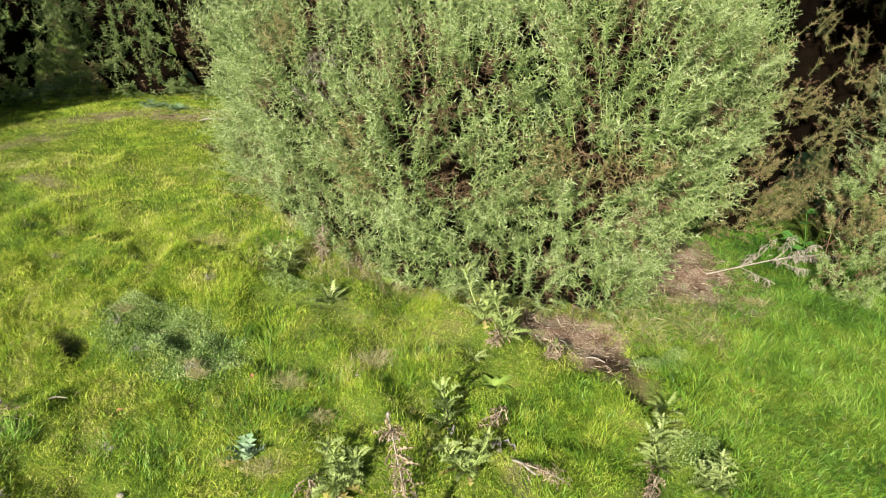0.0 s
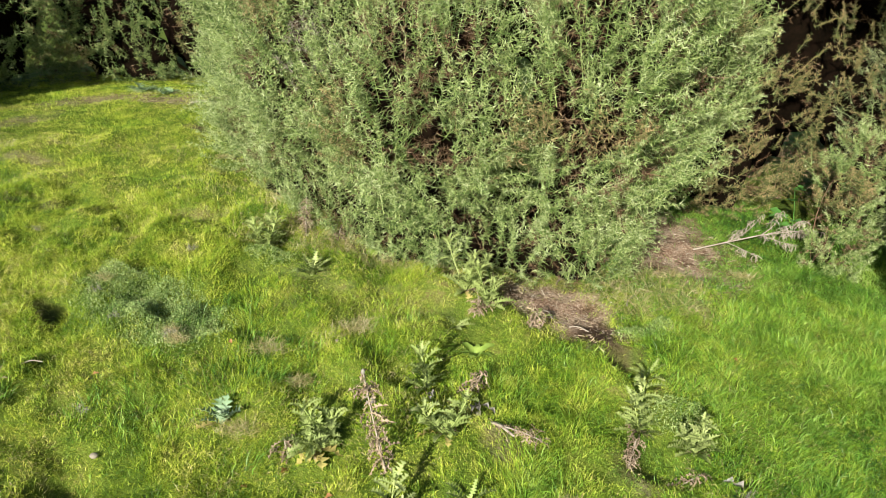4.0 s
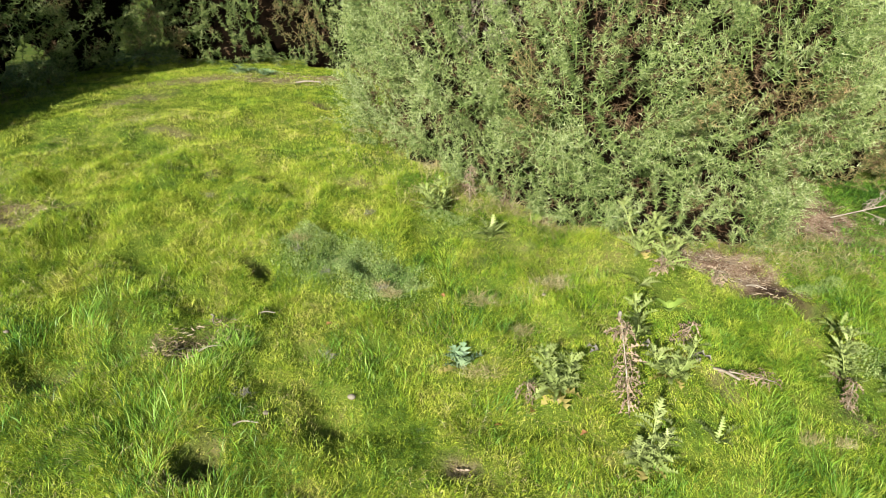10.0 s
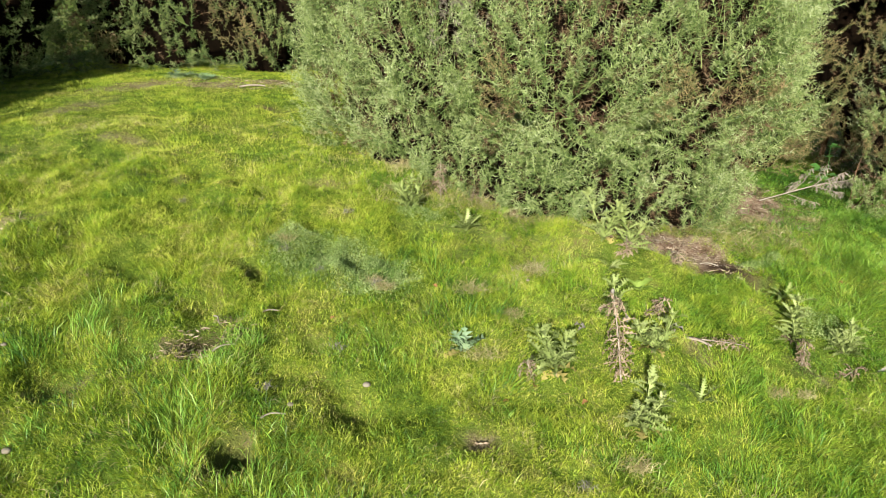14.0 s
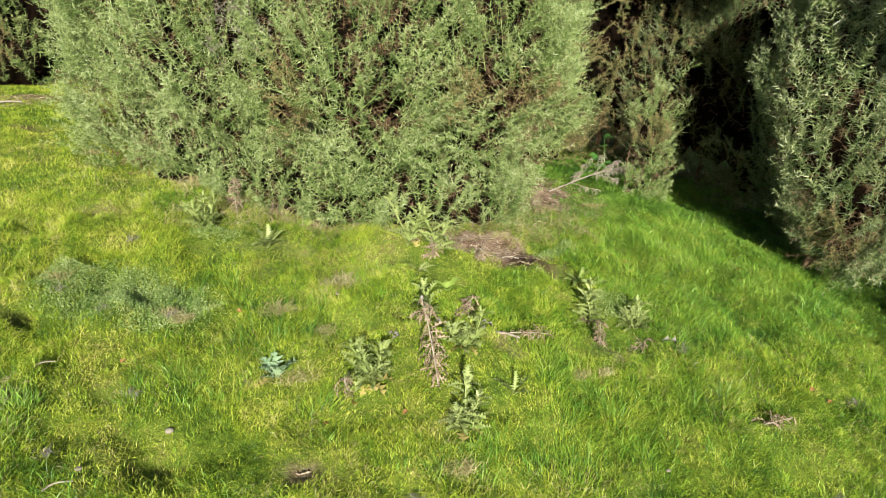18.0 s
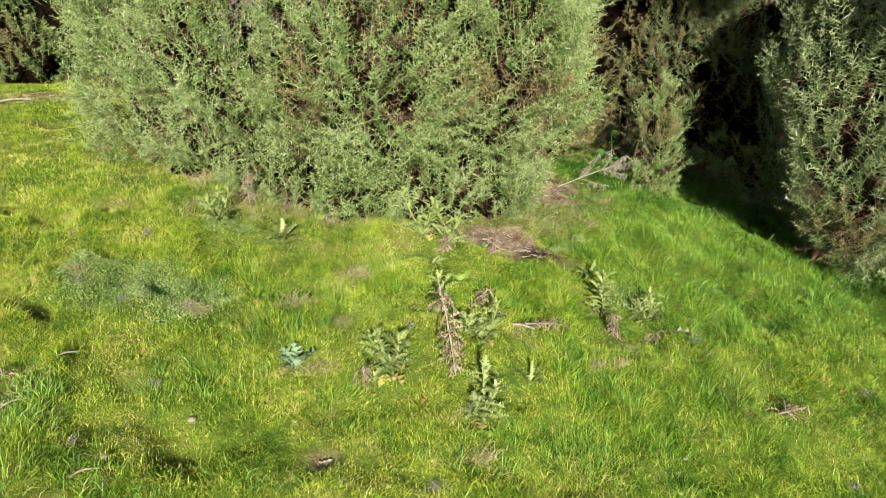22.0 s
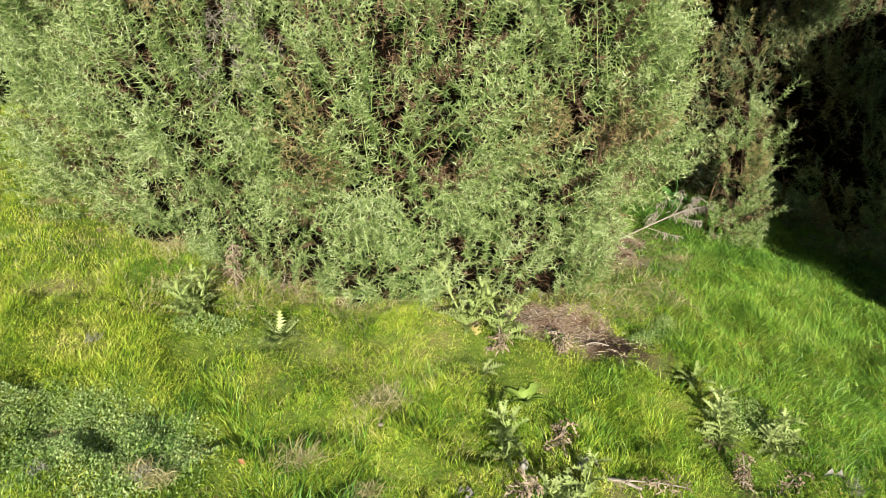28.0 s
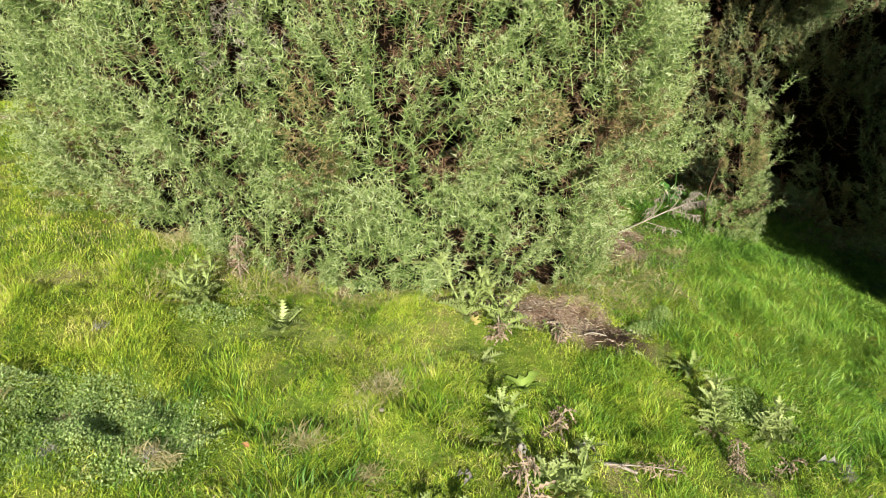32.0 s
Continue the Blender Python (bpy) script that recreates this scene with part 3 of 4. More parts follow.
# the bush with long upright shoots beside the shade
gorse("gorse bush with long upright shoots leaning over the grass", [
    # unseen lumps at z 2.30 and 2.15 are added to shade the hollow
    ((3.38, -0.42, 0.50), (0.52, 0.52, 0.66)), ((3.58, -0.22, -0.06), (0.36, 0.26, 0.30)), ((3.00, -0.50, 0.66), (0.28, 0.30, 0.46)), ((4.05, 0.20, 0.40), (0.70, 0.75, 1.00)), ((3.42, -0.05, 1.05), (0.38, 0.38, 0.55)), ((3.08, -0.28, 0.85), (0.28, 0.30, 0.45)), ((4.15, -0.1, 1.1), (0.6, 0.6, 0.8)), ((3.88, -0.25, 0.22), (0.45, 0.40, 0.50)), ((3.05, 0.20, 2.30), (0.50, 0.45, 0.50)), ((3.15, 0.95, 2.15), (0.70, 0.60, 0.50)), ((3.95, 1.35, 1.12), (0.45, 0.40, 0.45)), ((4.6, 0.6, 1.2), (0.7, 0.8, 1.4)),
], 560, M_GORSE_COOL, length=(0.15, 0.34), tall=300, tall_size=(1.0, 1.9), seed=41, upright=1.3, gap=0.34, old=0.30, spine=0.046, width=0.0042, dead=0.8, core=0.62, face=unit(np.array([-0.5, -0.9, 0.3])))
# the low growth in the shaded hollow between them
gorse("dark gorse growth in the shaded hollow between two bushes", [
    ((3.90, 1.15, 0.25), (0.42, 0.40, 0.65)), ((3.55, 1.95, 0.50), (0.50, 0.45, 0.90)), ((3.72, 1.55, 0.55), (0.42, 0.40, 0.85)), ((4.35, 1.60, 0.50), (0.50, 0.50, 0.90)),
], 560, M_GORSE_COOL, seed=43, old=0.4, dead=0.4, tall=30)
# a bush beyond the edge of the view that shades the grass
# its tall lumps are added, unseen, to darken the bush and hollow behind
gorse("unseen tall gorse bush added at the meadow edge to cast shade", [((3.60, -2.00, -0.30), (0.62, 0.55, 0.72)), ((4.30, -1.35, 0.85), (0.72, 0.55, 1.9)), ((3.95, -2.10, 1.0), (0.60, 0.50, 0.90)), ((3.35, -2.12, 1.75), (0.45, 0.40, 0.50)), ((2.98, -2.10, 2.0), (0.50, 0.50, 0.60))], 300, M_GORSE, seed=47)
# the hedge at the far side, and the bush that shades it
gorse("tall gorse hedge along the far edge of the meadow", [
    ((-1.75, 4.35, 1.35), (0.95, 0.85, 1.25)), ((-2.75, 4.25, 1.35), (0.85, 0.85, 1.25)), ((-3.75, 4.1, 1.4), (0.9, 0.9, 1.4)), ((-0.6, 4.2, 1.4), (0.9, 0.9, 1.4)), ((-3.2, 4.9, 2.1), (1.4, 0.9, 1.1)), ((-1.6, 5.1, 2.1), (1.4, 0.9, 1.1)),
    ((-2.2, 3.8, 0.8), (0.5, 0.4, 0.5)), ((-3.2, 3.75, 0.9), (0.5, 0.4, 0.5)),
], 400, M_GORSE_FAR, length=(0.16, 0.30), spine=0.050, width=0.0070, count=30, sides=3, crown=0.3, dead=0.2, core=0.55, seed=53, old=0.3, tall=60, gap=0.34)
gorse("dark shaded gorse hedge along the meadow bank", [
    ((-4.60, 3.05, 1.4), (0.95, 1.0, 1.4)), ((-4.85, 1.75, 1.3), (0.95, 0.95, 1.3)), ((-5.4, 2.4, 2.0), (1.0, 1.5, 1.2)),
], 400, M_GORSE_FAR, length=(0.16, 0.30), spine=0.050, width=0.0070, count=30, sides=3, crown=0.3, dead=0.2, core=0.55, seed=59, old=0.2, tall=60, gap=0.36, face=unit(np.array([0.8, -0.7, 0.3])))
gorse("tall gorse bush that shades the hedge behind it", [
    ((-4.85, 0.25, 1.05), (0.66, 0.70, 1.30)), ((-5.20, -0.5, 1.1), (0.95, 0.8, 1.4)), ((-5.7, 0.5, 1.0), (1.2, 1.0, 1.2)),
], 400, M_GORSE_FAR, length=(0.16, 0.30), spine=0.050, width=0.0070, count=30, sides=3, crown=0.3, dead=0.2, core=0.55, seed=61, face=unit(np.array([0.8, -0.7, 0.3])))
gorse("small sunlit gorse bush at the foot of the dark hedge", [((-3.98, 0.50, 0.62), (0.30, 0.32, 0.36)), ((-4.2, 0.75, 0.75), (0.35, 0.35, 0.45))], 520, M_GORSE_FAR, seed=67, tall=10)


# ---------------------------------------------------------------- grass


def in_view(x, y):
    return (x > -0.75 - (y + 3.8) * 0.9) & (x < 0.3 + (y + 3.78) * 1.14)


# low mats and rosettes that keep the grass down: x, y, radius
LOW = (
    (-1.02, -1.85, 0.12), (-0.16, -0.06, 0.13), (-0.48, 0.14, 0.16), (0.20, -1.13, 0.17), (0.68, -1.00, 0.15),
    (0.55, -0.74, 0.13), (0.54, -1.42, 0.15), (0.81, -1.28, 0.12), (-0.18, -1.12, 0.13), (1.46, -0.70, 0.15), (1.68, -0.78, 0.14), (0.64, 0.00, 0.20),
    (0.76, -0.12, 0.18), (0.62, -0.27, 0.14), (0.49, -1.20, 0.12), (0.86, -0.90, 0.18), (0.74, -0.44, 0.17), (-0.585, -1.345, 0.03), (0.15, -0.45, 0.12),
    (1.40, -0.93, 0.14), (1.95, -1.48, 0.16), (-0.12, -1.58, 0.10), (-1.30, -1.22, 0.20), (-1.76, -1.47, 0.14), (2.3, 1.1, 0.22),
)


def short(x, y):
    f = np.ones(np.shape(x))
    for lx, ly, lr in LOW:
        f = f * (1 - 0.5 * np.clip(1.6 - 1.2 * np.hypot(x - lx, y - ly) / lr, 0, 1))
    return np.maximum(f, 0.5)


def turf(name, label, tufts, box, material, tall=(0.035, 0.075), width=0.0026, blades=26, pick=None, inside=True, flat=0.0, radius=0.030, bent=True):
    """Grass in tufts of thin blades that arch outwards and lie with the sward."""
    x, y = rng.uniform(box[0], box[2], tufts), rng.uniform(box[1], box[3], tufts)
    keep = in_view(x, y) if inside else x > -99
    if pick is not None:
        keep &= pick(x, y)
    x, y = x[keep], y[keep]
    swell = 0.6 * vnoise(x * 3.2, y * 3.2, 0, 31) + 0.4 * vnoise(x * 9, y * 9, 0, 32)
    big = rng.uniform(tall[0], tall[1], len(x)) * (0.40 + 1.4 * swell ** 1.6) * short(x, y)
    turn = 14 * vnoise(x * 1.3, y * 1.3, 0, 33) + 3.0 * vnoise(x * 7, y * 7, 0, 34) + rng.normal(0, 0.5, len(x))
    flow = np.stack([np.cos(turn), np.sin(turn)], 1) * rng.uniform(0.15, 0.75, (len(x), 1))
    # the blades of each tuft
    k = np.repeat(np.arange(len(x)), blades)
    n = len(k)
    off = rng.normal(0, 1, (n, 2))
    px, py = x[k] + off[:, 0] * radius, y[k] + off[:, 1] * radius
    keep = rng.random(n) > soil(px, py) * 0.985
    k, off, px, py = k[keep], off[keep], px[keep], py[keep]
    n = len(k)
    p0 = np.stack([px, py, height(px, py) - 0.004], 1)
    ln = big[k] * rng.uniform(0.45, 1.25, n) * (1 + 0.6 * rng.random(n) ** 8)
    way = off * 0.42 + flow[k] + rng.normal(0, 0.42, (n, 2))
    size = np.linalg.norm(way, axis=1)
    out = np.concatenate([way / np.maximum(size, 1e-6)[:, None], np.zeros((n, 1))], 1)
    lean = np.clip(0.18 + 0.62 * size + flat, 0.05, 1.35)
    up = np.array([0, 0, 1.0])
    p1 = p0 + (up * np.cos(lean * 0.75)[:, None] + out * np.sin(lean * 0.75)[:, None]) * (ln * 0.55)[:, None]
    bend = np.minimum(lean * 1.75, 1.8)
    p2 = p1 + (up * np.cos(bend)[:, None] + out * np.sin(bend)[:, None]) * (ln * 0.5)[:, None]
    turn = np.arctan2(out[:, 1], out[:, 0]) + rng.normal(0, 0.8, n)
    side = np.stack([-np.sin(turn), np.cos(turn), rng.normal(0, 0.25, n)], 1) * (width * 0.5 * rng.uniform(0.65, 1.3, n))[:, None]
    if not bent:
        v = np.stack([p0 - side, p0 + side, (p1 + p2) * 0.5], 1).reshape(-1, 3)
        return tagged(new(name, mesh_of(name, v, np.arange(3 * n).reshape(-1, 3), material)), label, "grass", kind="stuff")
    v = np.stack([p0, p1 - side, p1 + side, p2], 1).reshape(-1, 3)
    q = np.arange(n)[:, None] * 4
    return tagged(new(name, mesh_of(name, v, np.concatenate([q + [0, 2, 1], q + [1, 2, 3]]), material)), label, "grass", kind="stuff")


def lushness(x, y):
    """Where the sward is greener: more and more towards the shade of the bushes."""
    return np.clip(0.16 + 0.31 * (x + 0.1) + 0.9 * (vnoise(x * 1.7, y * 1.7, 0, 77) - 0.5), 0.06, 0.92)


def lush(x, y):
    return rng.random(len(x)) < lushness(x, y)


def plain_sward(x, y):
    return ~lush(x, y)


NEAR = (-2.9, -2.4, 3.4, 0.6)


def bank(x, y):
    """The deep green bank beside the gorse."""
    return ((y > 0.6) | (x > 1.55)) & (rng.random(len(x)) < np.clip((x - 1.3) * 0.8 + (y > 0.6), 0, 1))


turf("grass", "short yellowish green meadow grass in uneven tufts", 17000, NEAR, M_GRASS, (0.026, 0.056), 0.0025, 28, pick=plain_sward, flat=0.12)
turf("grass", "short deep green meadow grass in uneven tufts", 17000, NEAR, M_GRASS_LUSH, (0.028, 0.064), 0.0025, 28, pick=lush, flat=0.12)
turf("grass", "fine dense undergrowth of yellowish meadow grass", 14000, NEAR, M_GRASS, (0.022, 0.044), 0.0034, 28, pick=plain_sward, flat=0.15, radius=0.036, bent=False)
turf("grass", "fine dense undergrowth of deep green meadow grass", 14000, NEAR, M_GRASS_LUSH, (0.022, 0.048), 0.0034, 28, pick=lush, flat=0.15, radius=0.036, bent=False)
turf("grass", "meadow grass running up to the far hedge", 16000, (-4.6, -1.2, -0.2, 4.4), M_GRASS, (0.022, 0.042), 0.0042, 24, pick=lambda x, y: (y > 0.6) | (x < -2.9), radius=0.045, bent=False)
turf("grass", "deep green grass beside the gorse and the soil", 7500, (1.0, -0.9, 4.2, 2.0), M_GRASS_DEEP, (0.045, 0.090), 0.0030, 28, pick=bank, flat=0.15)
turf("grass", "tufts of long dark green grass round the soil hollows", 420, (-2.3, -2.2, -0.5, -1.0), M_GRASS_DEEP, (0.06, 0.11), 0.0030, 34, pick=lambda x, y: (vnoise(x * 4.5, y * 4.5, 0, 88) > 0.55) | (np.hypot((x + 1.02) * 0.6, y + 1.80) < 0.2))
turf("grass", "tufts of long dark green grass among the thistles", 420, (-0.7, -1.7, 1.9, -0.3), M_GRASS_DEEP, (0.05, 0.095), 0.0028, 34, pick=lambda x, y: vnoise(x * 4.5, y * 4.5, 0, 89) > 0.58)
turf("grass", "rougher meadow grass away from the bushes", 9000, (-6.0, -5.5, 6.0, -1.0), M_GRASS, (0.03, 0.06), 0.005, 14, pick=lambda x, y: (y < -2.4) | (x < -2.9) | (x > 3.4) | ~in_view(x, y), inside=False, radius=0.08)
turf("dry_grass", "yellow dry grass stalks among the green", 3600, (-3.2, -2.2, 3.4, 1.4), M_STRAW, (0.030, 0.065), 0.0020, 20, pick=lambda x, y: vnoise(x * 2.1, y * 2.1, 0, 71) > 0.42, flat=0.4, radius=0.035)
turf("dry_grass", "matted pale dead grass below the gorse bush", 900, (-0.7, 0.10, 1.9, 0.75), M_STRAW, (0.06, 0.13), 0.0028, 14, flat=0.3)


# ---------------------------------------------------------------- small plants


def leaf_form(length, width, lobes=0, segs=8, arch=0.5, fold=0.25, seed=0, curl=0.0):
    """A leaf that grows along +x from the origin and arches over. lobes: spiny side lobes."""
    r = np.random.default_rng(seed)
    n = lobes * 2 + 1 if lobes else segs
    t = np.linspace(0, 1, n + 1)
    mid = np.stack([length * t * (1 - 0.15 * arch * t), 0 * t, length * arch * (0.45 * t - 0.62 * t * t)], 1)
    prof = np.sin(np.pi * np.clip(t * 0.9 + 0.08, 0, 1)) ** 0.7
    if lobes:
        prof = prof * np.where(np.arange(n + 1) % 2 == 1, 1.0, 0.18)
    prof[-1] = 0.02
    rows = []
    for s in (1, -1):
        w = width * prof * r.uniform(0.45, 1.25, n + 1)
        e = mid.copy()
        e[:, 1] += s * w * (1 - 0.3 * curl)
        e[:, 2] += w * fold + (np.where(np.arange(n + 1) % 2 == 1, 1, -1) * 0.25 * width * r.uniform(0, 1, n + 1) if lobes else 0) + curl * w * 0.9
        if lobes:
            e[:, 0] += 0.35 * w
        rows.append(e)
    v = np.concatenate([mid, rows[0], rows[1]])
    k = np.arange(n)
    m = n + 1
    f = np.concatenate([np.stack([k, k + 1, m + k + 1, m + k], 1), np.stack([k + 1, k, 2 * m + k, 2 * m + k + 1], 1)])
    return v, f


def leaf_meshes(name, material, count, *args, **kw):
    return [mesh_of(name, *leaf_form(*args, seed=300 + i, **kw), material) for i in range(count)]


THISTLE = leaf_meshes("leaf", M_THISTLE, 5, 0.150, 0.027, lobes=9, arch=0.6, fold=0.35)
THISTLE_SMALL = leaf_meshes("leaf", M_THISTLE, 4, 0.082, 0.017, lobes=6, arch=0.7, fold=0.4)
BLUE = leaf_meshes("leaf", M_THISTLE_BLUE, 4, 0.14, 0.038, lobes=5, arch=0.6, fold=0.35)
YELLOWED = leaf_meshes("yellowed_leaf", M_YELLOW, 3, 0.11, 0.028, lobes=4, arch=0.9, fold=0.3)
WITHERED = leaf_meshes("withered_leaf", M_BROWN, 6, 0.066, 0.0075, lobes=4, arch=1.3, fold=0.6, curl=0.7)
DOCK = leaf_meshes("leaf", M_DOCK, 3, 0.15, 0.032, segs=9, arch=0.9, fold=0.35)
BRAMBLE = leaf_meshes("leaf", M_BRAMBLE, 3, 0.075, 0.026, segs=7, arch=0.5, fold=0.2)
FALLEN = leaf_meshes("fallen_leaf", M_ORANGE, 3, 0.045, 0.014, segs=7, arch=0.4, fold=0.5, curl=0.3)
GREYED = leaf_meshes("withered_leaf", M_GREYDRY, 4, 0.055, 0.0060, lobes=4, arch=1.3, fold=0.6, curl=0.7)
BLEACHED = leaf_meshes("withered_leaf", M_PALE, 3, 0.10, 0.020, lobes=2, arch=0.8, fold=0.6, curl=0.5)


def leafy(root, meshes, n, lo=10, hi=55, size=(0.7, 1.15), at=(0, 0, 0), name="leaf", spread_=360, turn=0.0):
    for i in range(n):
        az = turn + i * spread_ / n + rng.uniform(-18, 18)
        m = Matrix.Translation(at) @ pose(0, 0, 0, 0, 0, az) @ pose(0.006, 0, 0, rng.uniform(-20, 20), -rng.uniform(lo, hi), 0) @ Matrix.Scale(rng.uniform(*size), 4)
        child(name, meshes[int(rng.integers(len(meshes)))], root, m)


def stem_mesh(pts, r0, r1, material):
    v, q = tube(pts, np.linspace(r0, r1, len(pts)), 6)
    return mesh_of("stem", v, q, material, True)


def stalk(root, top, material, r=0.006, lean=0.03, base=(0, 0, 0), name="stem"):
    t = np.linspace(0, 1, 7)[:, None]
    pts = np.asarray(base, float) * (1 - t) + np.asarray(top, float) * t + np.sin(t * np.pi) * rng.normal(0, lean, 3)
    return pts, child(name, stem_mesh(pts, r, r * 0.5, material), root)


def thistle(x, y, label, n=9, meshes=THISTLE, size=(0.7, 1.1), stems=(), yellow=0, withered=0, group="thistles", lo=12, hi=60):
    """A rosette of spiny leaves, with leafy stems where it has any: (dx, dy, height)."""
    root = thing("thistle", x, y, gz(x, y) - 0.004, label, "thistle", group)
    leafy(root, meshes, n, lo, hi, size)
    for dx, dy, h in stems:
        pts, stem = stalk(root, (dx, dy, h), M_THISTLE, 0.005, 0.012)
        for p in pts[1:]:
            leafy(stem, THISTLE_SMALL, 3, 5, 50, (0.75, 1.2), at=tuple(p), turn=rng.uniform(0, 120))
        leafy(stem, THISTLE_SMALL, 4, 50, 80, (0.5, 0.8), at=tuple(pts[-1]))
    if yellow:
        leafy(root, YELLOWED, yellow, -5, 12, (0.7, 1.2), name="yellowed_leaf", turn=200, spread_=200)
    if withered:
        leafy(root, WITHERED, withered, -5, 25, (0.7, 1.2), name="withered_leaf", turn=rng.uniform(0, 360))
    return root


def dead_stalk(x, y, top, label, n=34, size=(0.6, 1.5), name="dead_thistle", tipped=True):
    """A dead thistle: a dry stem hung with shrivelled leaves."""
    root = thing(name, x, y, gz(x, y) - 0.004, label, "dead thistle", "dead thistles")
    pts, stem = stalk(root, top, M_GREYDRY, 0.004, 0.01)
    for i in range(int(n * 1.5)):
        k = rng.uniform(0.1, 5.7)
        p = pts[int(k)] + (pts[int(k) + 1] - pts[int(k)]) * (k - int(k))
        m = Matrix.Translation(p + rng.normal(0, 0.009, 3)) @ pose(0, 0, 0, rng.uniform(-60, 60), rng.uniform(-35, 75), rng.uniform(0, 360)) @ Matrix.Scale(rng.uniform(*size), 4)
        child("withered_leaf", WITHERED[int(rng.integers(6))], stem, m)
    if tipped:
        v, q = blob((0, 0, 0), (0.007, 0.007, 0.011), 0.3, 3, 12, 8)
        child("seed_head", mesh_of("seed_head", v + pts[-1], q, M_PALE), stem, label="pale fluffy seed head")
    return root


thistle(-0.16, -0.06, "small green thistle rosette with spiny leaves in grass", 15, size=(0.7, 1.1), lo=28, hi=70)
thistle(-0.48, 0.14, "bushy green thistle beside the gorse bush", 9, stems=((-0.05, -0.03, 0.14), (0.06, 0.02, 0.17), (-0.09, 0.05, 0.11), (0.0, 0.07, 0.15)), withered=3)
thistle(0.20, -1.13, "large green thistle with yellowed lower leaves", 11, size=(0.8, 1.3), stems=((-0.06, 0.05, 0.15), (0.06, 0.03, 0.13), (0.0, -0.07, 0.08)), yellow=7, withered=5)
thistle(0.68, -1.00, "pale green thistle with drooping withered leaves", 9, stems=((0.08, 0.04, 0.13), (-0.08, 0.0, 0.09)), withered=5, yellow=2)
thistle(0.55, -0.74, "upright thistle with pale green spiny leaves", 7, size=(0.55, 0.85), stems=((-0.01, 0.01, 0.16),), withered=3)
thistle(0.54, -1.42, "feathery green thistle casting a dark shadow", 9, size=(0.6, 1.0), stems=((0.02, 0.05, 0.18), (-0.04, -0.05, 0.10), (0.06, 0.0, 0.12)), yellow=3)
thistle(0.81, -1.28, "young thistle of a few pale upright leaves", 5, size=(0.7, 0.95), lo=35, hi=70)
thistle(-0.18, -1.12, "small bluish green thistle with one yellow leaf", 8, BLUE, (0.6, 0.95), yellow=1)
thistle(1.46, -0.70, "half withered thistle with brown lower leaves", 7, size=(0.6, 0.9), stems=((0.01, 0.03, 0.20), (-0.03, 0.0, 0.15)), withered=14)
thistle(1.68, -0.78, "grey-green thistle in long grass", 8, size=(0.6, 0.9), stems=((0.02, 0.02, 0.13), (-0.05, 0.0, 0.09)), withered=3)
thistle(0.64, 0.00, "tall pale thistle leaning from the gorse bush", 8, stems=((-0.10, 0.06, 0.24), (0.05, -0.05, 0.20), (0.10, 0.03, 0.16)), withered=10, yellow=2)
thistle(0.76, -0.12, "pale green thistle with hanging dead leaves", 7, stems=((0.04, -0.04, 0.14), (-0.05, 0.03, 0.18)), withered=10)
thistle(0.62, -0.27, "flat thistle rosette beside the bare soil", 7, size=(0.6, 0.9), lo=8, hi=30, withered=2)
thistle(1.02, -0.05, "small thistle seedling at the edge of bare soil", 5, THISTLE_SMALL, (0.8, 1.2))
thistle(1.52, -0.42, "thistle rosette at the rim of the soil hollow", 6, size=(0.5, 0.8))
thistle(-2.86, 3.03, "low bluish thistle patch near the far hedge", 10, BLUE, (0.9, 1.4), lo=8, hi=35)
thistle(-2.62, 3.0, "low bluish thistle patch near the far hedge", 9, BLUE, (0.8, 1.3), lo=8, hi=35)

dead_stalk(0.49, -1.20, (-0.07, 0.0, 0.42), "upright dead brown thistle stalk with shrivelled leaves", 70)
dead_stalk(-0.31, 0.30, (0.0, 0.05, 0.22), "dead brown thistle clump leaning against the gorse", 60, (0.6, 1.1), tipped=False)
dead_stalk(-0.12, 0.28, (0.02, 0.02, 0.09), "small curled brown dead thistle", 18, tipped=False)
dead_stalk(1.40, -0.93, (0.03, 0.06, 0.10), "collapsed brown dead thistle in grass", 40, (0.6, 1.1), tipped=False)
dead_stalk(1.60, -0.92, (0.10, 0.03, 0.06), "brown dead thistle lying in grass", 22, tipped=False)
dead_stalk(0.86, -0.90, (0.20, -0.16, 0.05), "grey dead thistle stem lying in grass", 40, (0.5, 0.9), tipped=False)
dead_stalk(0.12, -1.20, (-0.03, 0.03, 0.08), "brown curled dead thistle leaf clump", 16, tipped=False)
dead_stalk(0.74, -0.70, (0.06, 0.01, 0.09), "arched brown dead thistle stem", 26, tipped=False)
dead_stalk(0.70, -0.16, (0.02, -0.03, 0.12), "limp brown dead thistle by the gorse", 34, (0.6, 1.1), tipped=False)
dead_stalk(0.98, -0.22, (0.03, 0.02, 0.07), "brown withered plant on bare soil", 26, tipped=False)
dead_stalk(1.95, -1.48, (0.16, -0.02, 0.03), "flat brown dead stems in the grass", 22, tipped=False)
dead_stalk(-0.12, -1.58, (0.05, 0.0, 0.03), "flat brown dead stems in the grass", 14, tipped=False)


def bleached(x, y, turn, label, n=3, size=(0.8, 1.2)):
    root = thing("bleached_leaf", x, y, gz(x, y) + 0.018, label, "dead leaf", "bleached leaves")
    leafy(root, BLEACHED, n, -15, 30, size, name="withered_leaf", turn=turn, spread_=40 * n)


bleached(0.80, -0.80, 250, "grey-white bleached dead leaf hanging over grass", 3)
bleached(0.39, -0.90, 180, "grey-white bleached dead leaf on grass", 2, (0.6, 0.9))
bleached(1.75, -0.93, 0, "white bleached dead leaf beside a thistle", 1)
